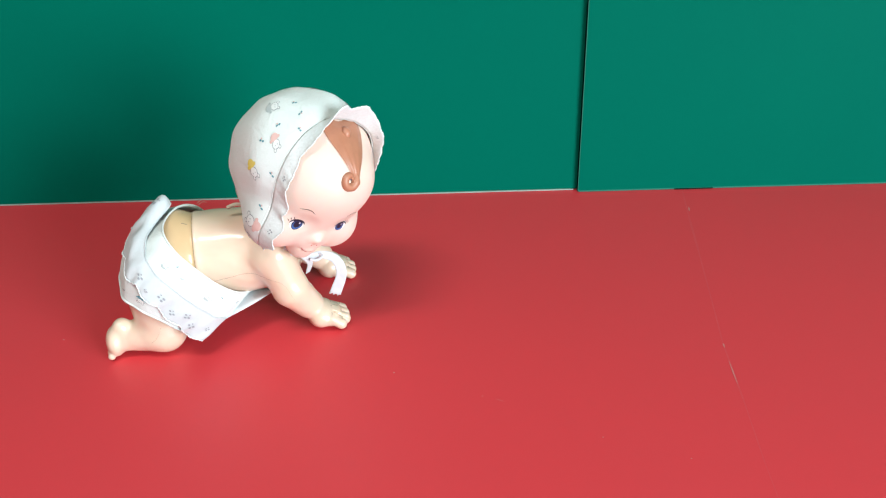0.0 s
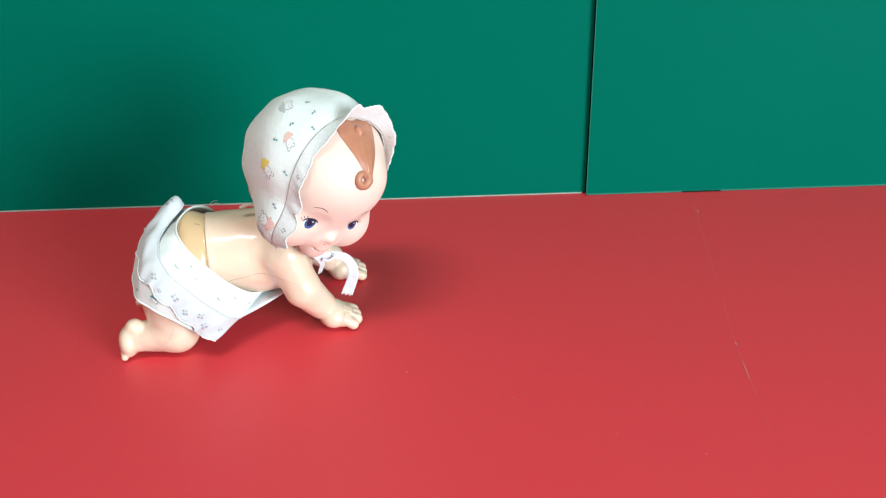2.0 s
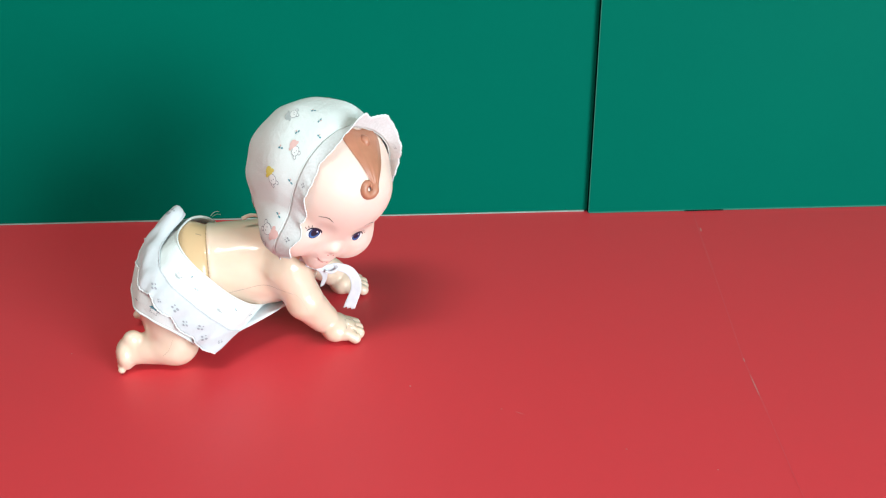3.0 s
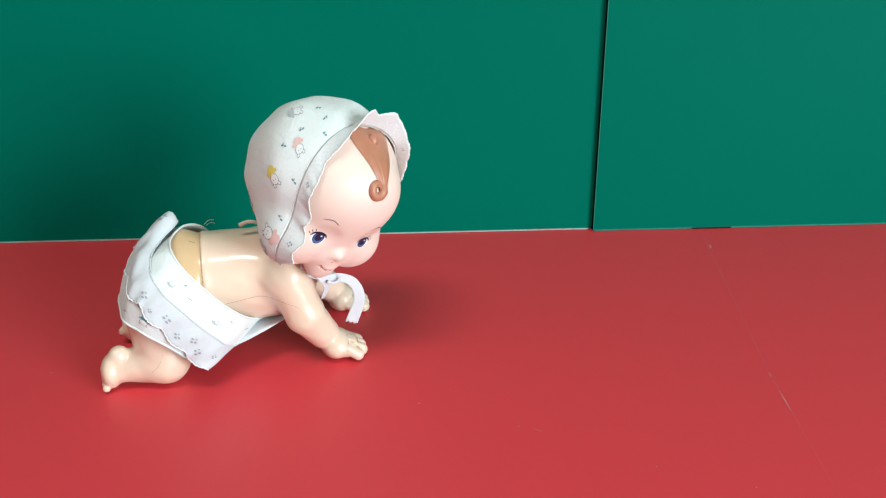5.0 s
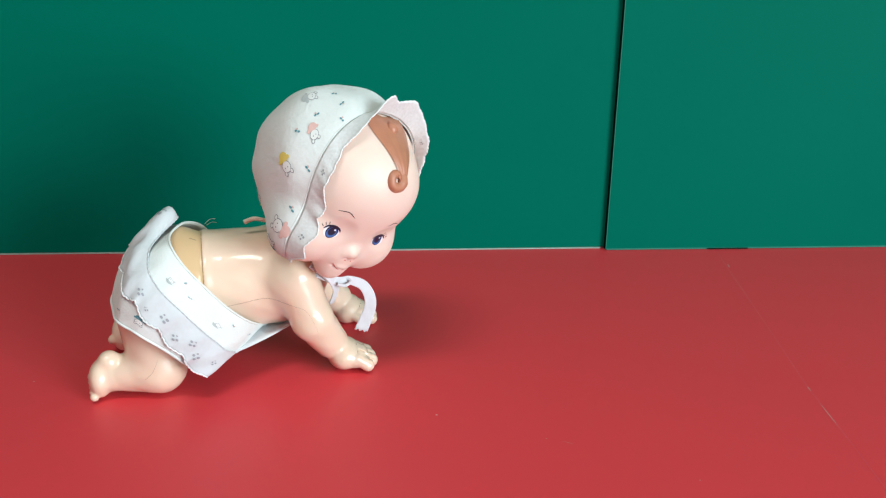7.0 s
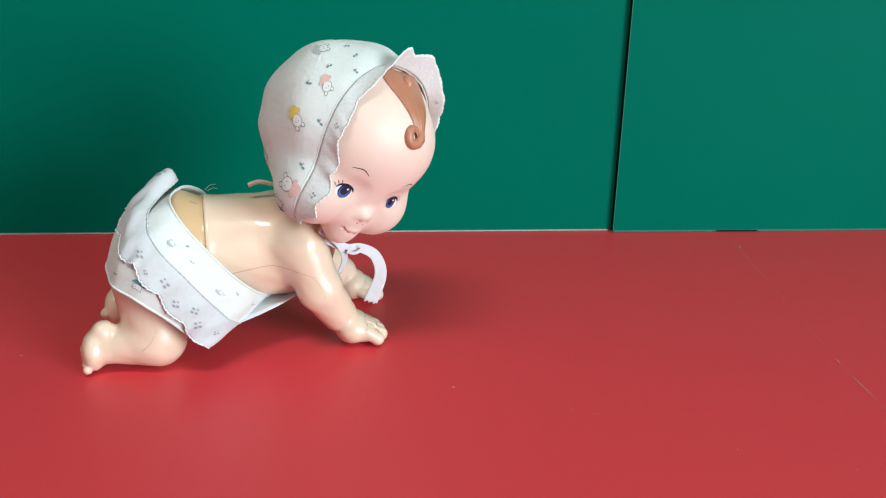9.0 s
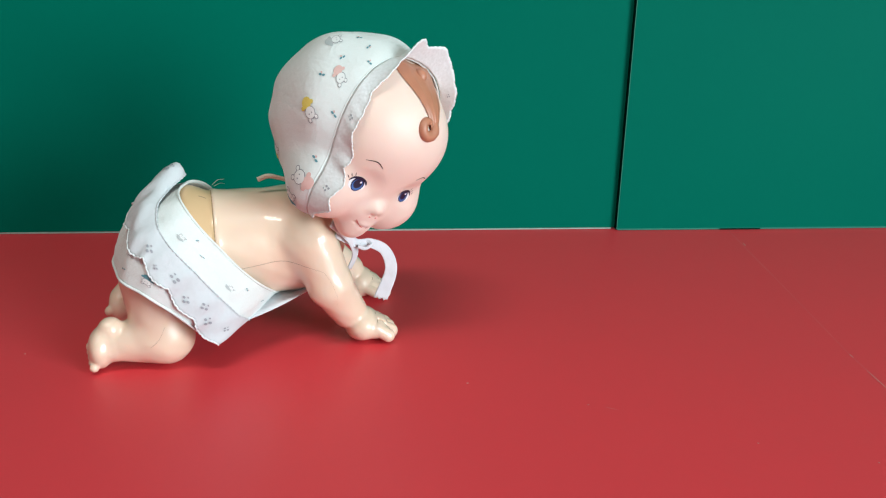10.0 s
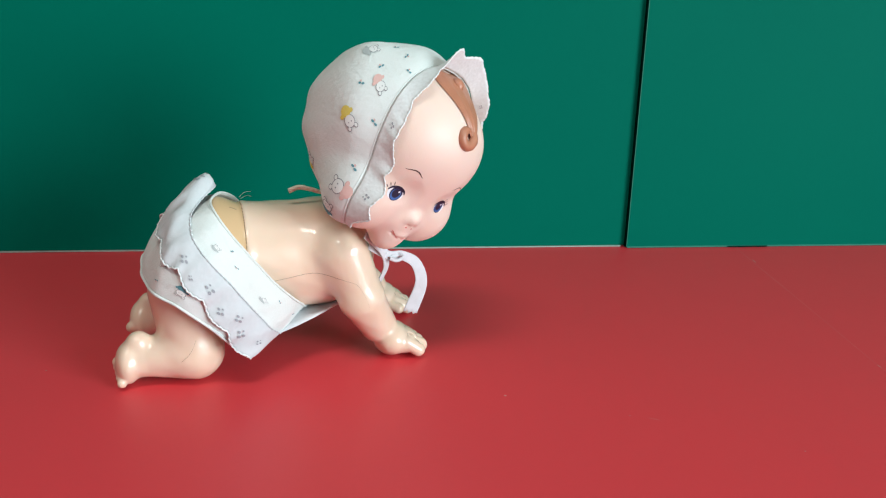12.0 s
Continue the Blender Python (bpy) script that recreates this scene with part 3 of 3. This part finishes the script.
def printed(parent, place, kind, size, turn):
    """A small printed motif laid on the cloth; place(u, v) gives points for offsets in mm."""
    def patch(mat, cu, cv, ru, rv, lift, sides=12):
        t = radians(turn)
        s = np.linspace(0, 2 * np.pi, sides, endpoint=False)
        k = np.array([0.02, 0.55, 1.0])
        x = (cu + ru * np.cos(s)[:, None] * k) * size
        y = (cv + rv * np.sin(s)[:, None] * k) * size
        return grid_bm(place(x * math.cos(t) - y * math.sin(t), x * math.sin(t) + y * math.cos(t), lift) * MM, True), mat

    ink = {"yellow": INK_YELLOW, "pink": INK_PINK, "teal": INK_TEAL, "grey": INK_PALE}
    if kind == "sprig":
        items = [patch(INK_TEAL, -0.9, 0, 0.8, 0.5, 0.05), patch(INK_TEAL, 0.8, 0.5, 0.8, 0.5, 0.05), patch(INK_PINK, 0.1, 1.3, 0.5, 0.5, 0.06)]
    else:
        items = [patch(INK_GREY, 0, 0, 1.75, 1.5, 0.04), patch(INK_WHITE, 0, 0, 1.58, 1.33, 0.08), patch(INK_GREY, -1.2, 1.45, 0.65, 0.6, 0.05), patch(INK_GREY, 1.2, 1.45, 0.65, 0.6, 0.05),
                 patch(INK_WHITE, -1.2, 1.45, 0.48, 0.44, 0.09), patch(INK_WHITE, 1.2, 1.45, 0.48, 0.44, 0.09), patch(ink[kind], 0.1, -2.3, 1.6, 1.35, 0.06),
                 patch(ink[kind], -1.6, -1.7, 0.7, 0.5, 0.07), patch(ink[kind], 1.7, -1.9, 0.7, 0.5, 0.07), patch(INK_GREY, -0.5, 0.2, 0.16, 0.16, 0.12), patch(INK_GREY, 0.5, 0.2, 0.16, 0.16, 0.12)]
    out = bmesh.new()
    mats = []
    for bm, mat in items:
        if mat not in mats:
            mats.append(mat)
        for f in bm.faces:
            f.material_index = mats.index(mat)
        me = bpy.data.meshes.new("ink")
        bm.to_mesh(me)
        bm.free()
        out.from_mesh(me)
        bpy.data.meshes.remove(me)
    ob = part("printed_motif", out, mats[0], parent)
    for m in mats[1:]:
        ob.data.materials.append(m)
    return ob


def eyelets(parent, place, size):
    """A flower of four flat grey discs on the lace, painted as the shade inside stitched holes."""
    bm = bmesh.new()
    turn = random.uniform(-0.6, 0.6)
    plain, tc, ts = place, math.cos(turn), math.sin(turn)
    place = lambda u, v, lift: plain(u * tc - v * ts, u * ts + v * tc, lift)
    for cx, cy, r in ((-0.85, 0.1, 0.5), (0.9, 0, 0.46), (0, 1.15, 0.5), (0.1, -1.1, 0.3)):
        s = np.linspace(0, 2 * np.pi, 10, endpoint=False)
        k = np.array([0.02, 1.0])
        g = grid_bm(place((cx + r * np.cos(s)[:, None] * k) * size, (cy + r * np.sin(s)[:, None] * k) * size, 0.08) * MM, True)
        me = bpy.data.meshes.new("hole")
        g.to_mesh(me)
        g.free()
        bm.from_mesh(me)
        bpy.data.meshes.remove(me)
    return part("eyelet", bm, HOLE, parent)


def frill_points(ph, s, lift=0.0):
    """Lace frill sewn to the rim; s is 0 at the seam and 1 at the scalloped edge."""
    base = cap_points(ph, np.zeros_like(ph), 0.25)
    w = np.stack([np.zeros_like(ph), -np.sin(ph), np.cos(ph)], -1) @ HEAD_R
    wave = (0.65 + 0.35 * np.sin(ph * 5.1 + 0.6)) * np.sin(ph * 12.5 + 1.2 * np.sin(ph * 3.3)) + 0.06 * np.sin(ph * 31 + 2.0 * np.sin(ph * 6.0))
    edge = (1.7 + 0.9 * np.sin(ph * 3.7)) * np.abs(np.sin(ph * 7.3 + 0.5 + 0.5 * np.sin(ph * 3.0))) + 0.5 * np.abs(np.sin(ph * 20.5))
    side = np.clip(ph / 1.4, 0, 1)
    stand = np.exp(-((ph + 0.22) / 0.40) ** 2)
    flare = 2.6 * stand + 0.10 - 0.42 * side
    way = HEAD_R[0] * (0.9 - 0.55 * stand)[..., None] + w * flare[..., None]
    way = way / np.linalg.norm(way, axis=-1, keepdims=True)
    ends = np.clip((math.radians(PHI_MAX) - np.abs(ph)) / 0.25, 0.35, 1)
    length = (5.6 + 4.2 * side + 5.0 * stand + edge) * ends
    return base + way * (s * length)[..., None] + w * (0.2 + lift + ((1.6 - 0.4 * side) * wave + 0.5 * stand * np.sin(ph * 24)) * s ** 1.3)[..., None]


def baby_bonnet():
    root = new("baby_bonnet")
    root.matrix_world = DOLL
    tagged(root, "white printed cotton bonnet with lace frill on the doll", "bonnet")
    ph = np.radians(np.linspace(-PHI_MAX, PHI_MAX, 120))
    k = np.linspace(0, 1, 44)
    P, K = np.meshgrid(ph, k, indexing="ij")
    sheet_part("crown", cap_points(P, K), 0.7, CLOTH, root, "off-white cotton with small printed bears", flip=True)
    # stitched seam and lace frill round the face
    rim = cap_points(ph, np.full_like(ph, 0.012), -0.02)
    doll_part("piping", grid_bm(tube_points(rim, 0.24, 8) * MM, True), CLOTH, root)
    n, m = 520, 12
    ph2 = np.radians(np.linspace(-PHI_MAX + 2, PHI_MAX - 1, n))
    pts = frill_points(*np.meshgrid(ph2, np.linspace(0, 1, m), indexing="ij"))
    frill = sheet_part("lace_frill", pts, 0.45, LACE, root, "gathered white lace edging")
    doll_part("scalloped_edge", grid_bm(tube_points(pts[:, -1], 0.36 + 0.13 * np.sin(ph2 * 140), 6) * MM, True), LACE, frill, "raised embroidered lace edge")

    for p0, s0 in ((116, 0.55), (64, 0.5), (-14, 0.55), (-40, 0.5)):
        def place(u, v, lift, p0=p0, s0=s0):
            return frill_points(np.radians(p0) + u / 42.0, s0 + v / 10.0, 0.25 + lift)
        eyelets(frill, place, 1.0)
    for p0, s0, size in ((-8, 0.6, 1.0), (-24, 0.5, 0.8), (-42, 0.6, 0.7)):
        def inside(u, v, lift, p0=p0, s0=s0):
            return frill_points(np.radians(p0) + u / 42.0, s0 + v / 10.0, -0.75 - lift)
        eyelets(frill, inside, size)

    def on_cap(p0, k0):
        def place(u, v, lift):
            # u runs round the rim, v towards the back
            r = 47.0
            th = math.radians(rim_angle(np.radians(p0)) + (176 - rim_angle(np.radians(p0))) * k0)
            return cap_points(np.radians(p0) + u / (r * max(0.25, math.sin(th))), k0 + v / (r * 1.75), 0.25 + lift)
        return place

    for p0, k0, kind, size, turn in BONNET_PRINT:
        printed(root, on_cap(p0, k0), kind, size, turn)
    # tie ends: tape under the chin and a short cord at the nape
    tape_path = curve_through([(-26, -30, 62), (-15, -26, 55), (-7, -23, 53.5), (1, -21, 48), (4, -20.5, 37), (-1.5, -20.5, 22)], 40)
    tang = np.gradient(tape_path, axis=0)
    across = np.cross(tang, v3(0.15, -1.0, 0.35))
    across /= np.linalg.norm(across, axis=1, keepdims=True)
    fray = np.interp(np.linspace(0, 1, 40), [0, 0.4, 0.7, 1.0], [2.2, 2.4, 3.2, 3.8])
    tape = np.stack([tape_path + across * (j * fray)[:, None] + tang * (0.35 * np.sin(j * 9) * (np.arange(40) > 37))[:, None] for j in np.linspace(-1, 1, 9)], 0)
    sheet_part("tie_tape", tape, 0.35, TAPE, root, "white tape tie hanging under the chin")
    knot = curve_through([(-15, -28, 54), (-11, -27.5, 52.5), (-7.5, -25, 53.5), (-10, -23, 55), (-13.5, -25, 54.5)], 26)
    doll_part("bow_knot", grid_bm(tube_points(knot, 1.0, 8) * MM, True), TAPE, root)
    cord = curve_through([(-44, -8, 84), (-51, -8, 86.3), (-56, -8, 87.2), (-61, -8, 85.6)], 24)
    doll_part("tie_cord", grid_bm(tube_points(cord, np.linspace(1.0, 1.3, 24), 8) * MM, True), CORD, root, "cream cord end at the nape")


BONNET_PRINT = [(82, 0.17, "yellow", 1.75, 205), (54, 0.12, "pink", 1.6, 195), (86, 0.74, "grey", 1.6, 60), (125, 0.34, "yellow", 1.6, 90), (119, 0.08, "pink", 1.7, 0), (134, 0.10, "teal", 1.5, 100), (42, 0.34, "grey", 1.6, 110),
                (46, 0.20, "sprig", 1.0, 0), (62, 0.22, "sprig", 1.0, 40), (72, 0.05, "sprig", 1.0, 80), (122, 0.56, "sprig", 1.0, 10), (106, 0.06, "sprig", 1.0, 100), (103, 0.64, "sprig", 1.0, 30), (28, 0.27, "sprig", 1.0, 10), (28, 0.16, "sprig", 1.0, 150), (34, 0.05, "sprig", 1.0, 60),
                (-30, 0.3, "pink", 1.6, 30), (0, 0.45, "yellow", 1.6, 200), (60, 0.62, "sprig", 1.0, 0), (-60, 0.3, "grey", 1.6, 0)]
baby_bonnet()


# ---- the doll's bloomers ----
def loop_curve(points):
    """A smooth closed loop; points are (degrees round the body, x, y, z). Gives a function of the angle in radians."""
    a = np.array([q[0] for q in points], float)
    xyz = np.array([q[1:] for q in points], float)
    a = np.concatenate([a[-2:] - 360, a, a[:2] + 360])
    xyz = np.concatenate([xyz[-2:], xyz, xyz[:2]])
    fine = np.linspace(-200, 200, 401)
    i = np.clip(np.searchsorted(a, fine, side="right") - 1, 1, len(a) - 3)
    u = ((fine - a[i]) / (a[i + 1] - a[i]))[:, None]
    p0, p1, p2, p3 = xyz[i - 1], xyz[i], xyz[i + 1], xyz[i + 2]
    table = 0.5 * (2 * p1 + (p2 - p0) * u + (2 * p0 - 5 * p1 + 4 * p2 - p3) * u**2 + (3 * p1 - p0 - 3 * p2 + p3) * u**3)
    return lambda beta: np.stack([np.interp(np.degrees(beta), fine, table[:, k]) for k in range(3)], -1)


WAIST = loop_curve([(-180, -52, 0, 24), (-140, -60, -24, 34), (-110, -71, -33, 46), (-90, -82, -36, 60), (-65, -92, -35, 73), (-40, -98, -27, 82),
                    (-15, -98, -11, 83.5), (10, -92, 6, 83), (40, -84, 19, 77), (70, -77, 29, 65), (100, -67, 32, 50), (140, -58, 23, 33)])
HEM = loop_curve([(-180, -87, 0, 12), (-150, -85, -38, 14), (-130, -93, -45, 22), (-110, -101, -47, 31), (-90, -110, -48, 39), (-70, -118, -46, 45), (-45, -126, -38, 48),
                  (-20, -130, -19, 49), (10, -131, 8, 49), (45, -127, 38, 48), (70, -119, 45, 44), (90, -111, 46, 39), (110, -101, 45, 31), (130, -93, 43, 22), (150, -85, 36, 14)])


def bloomer_points(beta, t, lift=0.0):
    """Cloth over the hips; beta runs round the body from the back, t from the waist to the leg hem."""
    c, s = np.cos(beta), np.sin(beta)
    waist, hem = WAIST(beta), HEM(beta)
    out = np.stack([-0.75 * np.clip(c, 0, 1) + 0.1 * np.clip(-c, 0, 1), s, 0.75 * np.clip(c, 0, 1) + 0.35 * np.abs(s) - 0.8 * np.clip(-c, 0, 1)], -1)
    out /= np.linalg.norm(out, axis=-1, keepdims=True)
    bulge = (waist + hem) / 2 + out * (12.0 + 4.5 * np.clip(c, 0, 1) - 7.0 * np.clip(-c, 0, 1))[..., None]
    tt = t[..., None]
    p = (1 - tt) ** 2 * waist + 2 * tt * (1 - tt) * bulge + tt**2 * hem
    fold = 0.5 * np.sin(beta * 11 + t * 4) * t + 0.5 * np.sin(beta * 17 - t * 6) * t * (1 - t) * 3 + 0.5 * np.sin(beta * 5.3 + t * 9) * np.sin(t * np.pi)
    return p + out * (fold + lift)[..., None]


def ruffle_points(b, s, more=0.0, lift=0.0):
    """Gathered lace band slanting from the back to the front of the hem, puffed up at the back."""
    deg = np.degrees(b)
    back = np.exp(-((deg + 8.0) / 34.0) ** 2)
    peak = np.exp(-((deg - 4.0) / 22.0) ** 2)
    front = np.clip((np.abs(deg) - 60.0) / 75.0, 0, 1)
    top = 0.40 + 0.06 * front - 0.34 * back - 0.05 * peak
    low = 0.68 + 0.27 * front - 0.16 * back + more
    wave = np.sin(b * 12 + 0.9 * np.sin(b * 12) + 0.8 * np.sin(b * 5)) + 0.3 * np.sin(b * 33 + 1.0 + 2.0 * s)
    fade = np.clip((150.0 - np.abs(deg)) / 12.0, 0.0, 1.0)
    up = 0.5 + fade * (0.25 + s * (1.1 + 0.75 * wave)) + back * (0.7 * np.sin(b * 13 + s * 5.0) + 0.35 * np.sin(b * 31 - s * 7.0)) * np.sin(s * np.pi) + back * 3.0 * np.sin(np.clip(s * 1.1 + 0.1, 0, 1) * np.pi * 0.9)
    tuft = peak * np.sin(np.clip(s * 1.3 + 0.12, 0, 1) * np.pi * 0.9)
    return bloomer_points(b, top + s * (low - top), up + lift) + tuft[..., None] * v3(9.0, 0.0, 10.5)


def baby_bloomers():
    root = new("baby_bloomers")
    root.matrix_world = DOLL
    tagged(root, "white printed cotton bloomers with lace ruffle on the doll", "bloomers")
    be = np.radians(np.linspace(-180, 180, 150, endpoint=False))
    t = np.linspace(0, 1, 36)
    B, Tt = np.meshgrid(be, t, indexing="ij")
    sheet_part("cloth", bloomer_points(B, Tt), 0.7, CLOTH, root, "off-white cotton with small printed bears", True, flip=False)
    for tv, name in ((0.0, "waistband"), (1.0, "leg_hem")):
        ring = bloomer_points(np.append(be, be[0]), np.full(151, tv), 0.1)
        doll_part(name, grid_bm(tube_points(ring, 0.65, 8) * MM, True), CLOTH, root)
    n, m = 460, 12
    b2 = np.radians(np.linspace(-150, 150, n))
    s = np.linspace(0, 1, m)
    scal = 0.07 * np.abs(np.sin(b2 * 6.5 + 0.4)) + 0.012 * np.abs(np.sin(b2 * 40))
    S2, B2 = np.meshgrid(s, b2)
    ruffle = ruffle_points(B2, S2, scal[:, None])
    ruffle_ob = sheet_part("lace_ruffle", ruffle, 0.45, EYELET, root, "gathered white eyelet lace")
    rope = 0.38 + 0.12 * np.sin(b2 * 150)
    doll_part("scalloped_edge", grid_bm(tube_points(ruffle[:, -1] + v3(0, -0.1, 0.1), rope, 6) * MM, True), LACE, ruffle_ob, "raised embroidered lace edge")
    sewn = ruffle_points(b2, np.zeros_like(b2), 0.0, 0.25)
    doll_part("gathering_seam", grid_bm(tube_points(sewn, 0.3 + 0.15 * np.sin(b2 * 95), 6) * MM, True), EYELET, ruffle_ob)
    for bdeg, s0, size in ((-4, 0.35, 1.3), (-58, 0.62, 1.9), (-70, 0.85, 1.1), (-84, 0.6, 2.0), (-99, 0.8, 1.6), (-110, 0.5, 1.7), (-121, 0.72, 1.9), (-136, 0.5, 1.2)):
        b0 = radians(bdeg)

        def place(u, v, lift, b0=b0, s0=s0):
            return ruffle_points(b0 + u / 40.0, s0 + v / 20.0, 0.0, 0.3 + lift)
        eyelets(ruffle_ob, place, size)

    def on_cloth(bdeg, t0):
        def place(u, v, lift):
            return bloomer_points(radians(bdeg) + u / 38.0, t0 + v / 90.0, 0.3 + lift)
        return place

    for bdeg, t0, kind, size, turn in ((-70, 0.86, "teal", 1.8, 5), (-44, 0.72, "teal", 1.3, 20), (-44, 0.88, "sprig", 0.9, 0), (-68, 0.22, "grey", 1.1, 170), (-86, 0.22, "sprig", 0.8, 0), (-76, 0.12, "sprig", 0.8, 60),
                                       (-112, 0.26, "grey", 1.1, 150), (-122, 0.14, "sprig", 0.9, 120), (-152, 0.45, "sprig", 1.0, 20), (-162, 0.72, "sprig", 1.0, 60), (-146, 0.16, "sprig", 1.0, 200), (-158, 0.25, "sprig", 0.9, 200)):
        printed(root, on_cloth(bdeg, t0), kind, size, turn)
    for a, b, c in (((-82, 21, 77), (-79, 21, 79.5), (-76, 20, 80)), ((-81, 22, 76), (-78, 22, 77.5), (-75.5, 22, 77))):
        doll_part("loose_thread", grid_bm(tube_points(curve_through([a, b, c], 12), 0.13, 5) * MM, True), CORD, root)
    # bib strap from the belly up to the neck
    path = curve_through([(-66, -3, 22.5), (-54, -4, 23.5), (-42, -5, 26), (-30, -8, 31), (-22, -11, 38)], 60)
    wid = np.interp(np.linspace(0, 1, 60), [0, 0.3, 0.6, 1.0], [31, 20, 10, 3.5])
    strip = np.stack([path + np.array([0.25, 1.0, 0.05]) * (j * wid)[:, None] for j in np.linspace(-1, 1, 9)], 0)
    sheet_part("bib_strap", strip, 0.6, TAPE, root, "plain white cotton bib strap")
    path = curve_through([(-17, -17, 38), (-15, -23, 49), (-19, -30, 60), (-28, -34, 70)], 30)
    tang = np.gradient(path, axis=0)
    across = np.cross(tang, v3(0.6, -1.0, 0.3))
    across /= np.linalg.norm(across, axis=1, keepdims=True)
    strip = np.stack([path + across * (j * np.linspace(1.6, 3.8, 30))[:, None] for j in np.linspace(-1, 1, 7)], 0)
    sheet_part("neck_strap", strip, 0.5, TAPE, root, "white cotton strap beside the neck")


baby_bloomers()


# ---- scratches and specks on the red sheet ----
def scratch(pts, width, taper=1.0):
    c = curve_through([(x, y, 0.0) for x, y in pts], 14)
    w = width * np.sin(np.linspace(0.05, np.pi - 0.05, 14)) ** taper
    g = np.stack([c + np.array([1, 0, 0]) * w[:, None], c - np.array([1, 0, 0]) * w[:, None]], 0)
    g[..., 2] += 0.0001 if taper else 0.00004
    return grid_bm(g)


def gathered(pieces):
    out = bmesh.new()
    for b in pieces:
        me = bpy.data.meshes.new("mark")
        b.to_mesh(me)
        b.free()
        out.from_mesh(me)
        bpy.data.meshes.remove(me)
    return out


CREASE = [(0.0830, -0.004), (0.0760, -0.050), (0.0690, -0.100), (0.0595, -0.165), (0.0525, -0.212), (0.0480, -0.262), (0.0430, -0.310), (0.0370, -0.390)]
crease = [scratch(CREASE[i:i + 2], w, 0.0) for i, w in enumerate((0.0005, 0.0007, 0.0004, 0.0004, 0.0005, 0.0003, 0.0002))]
part("crease", gathered(crease), CREASE_MAT, floor_sheet, "faint worn fold line")
for pts, wd in (([(0.0527, -0.211), (0.0522, -0.216)], 0.0004), ([(0.0508, -0.228), (0.0490, -0.250)], 0.0003), ([(-0.084, -0.256), (-0.079, -0.259)], 0.0003), ([(-0.362, -0.106), (-0.350, -0.103)], 0.0003), ([(0.0805, -0.032), (0.0790, -0.040)], 0.0006)):
    tagged(part("scratch", scratch(pts, wd), SCRATCH), "short pale scratch in the red sheet", "scratch", "scratches")
for x, y, r in ((-0.1395, -0.2309, 0.0007), (-0.0317, -0.2891, 0.0005), (-0.0907, -0.2539, 0.0005), (-0.3419, -0.1887, 0.0006), (0.0085, -0.306, 0.0005), (-0.3457, -0.302, 0.0004), (-0.1742, -0.3358, 0.0004)):
    bm = bmesh.new()
    bmesh.ops.create_icosphere(bm, subdivisions=1, radius=r)
    for v in bm.verts:
        v.co = Vector((x + v.co.x * (1 + 0.4 * math.sin(v.co.y * 9000)), y + v.co.y * 0.7, 0.0002 + max(0, v.co.z) * 0.4))
    tagged(part("dust_speck", bm, SCRATCH), "tiny pale dust speck on the red sheet", "speck", "dust specks")
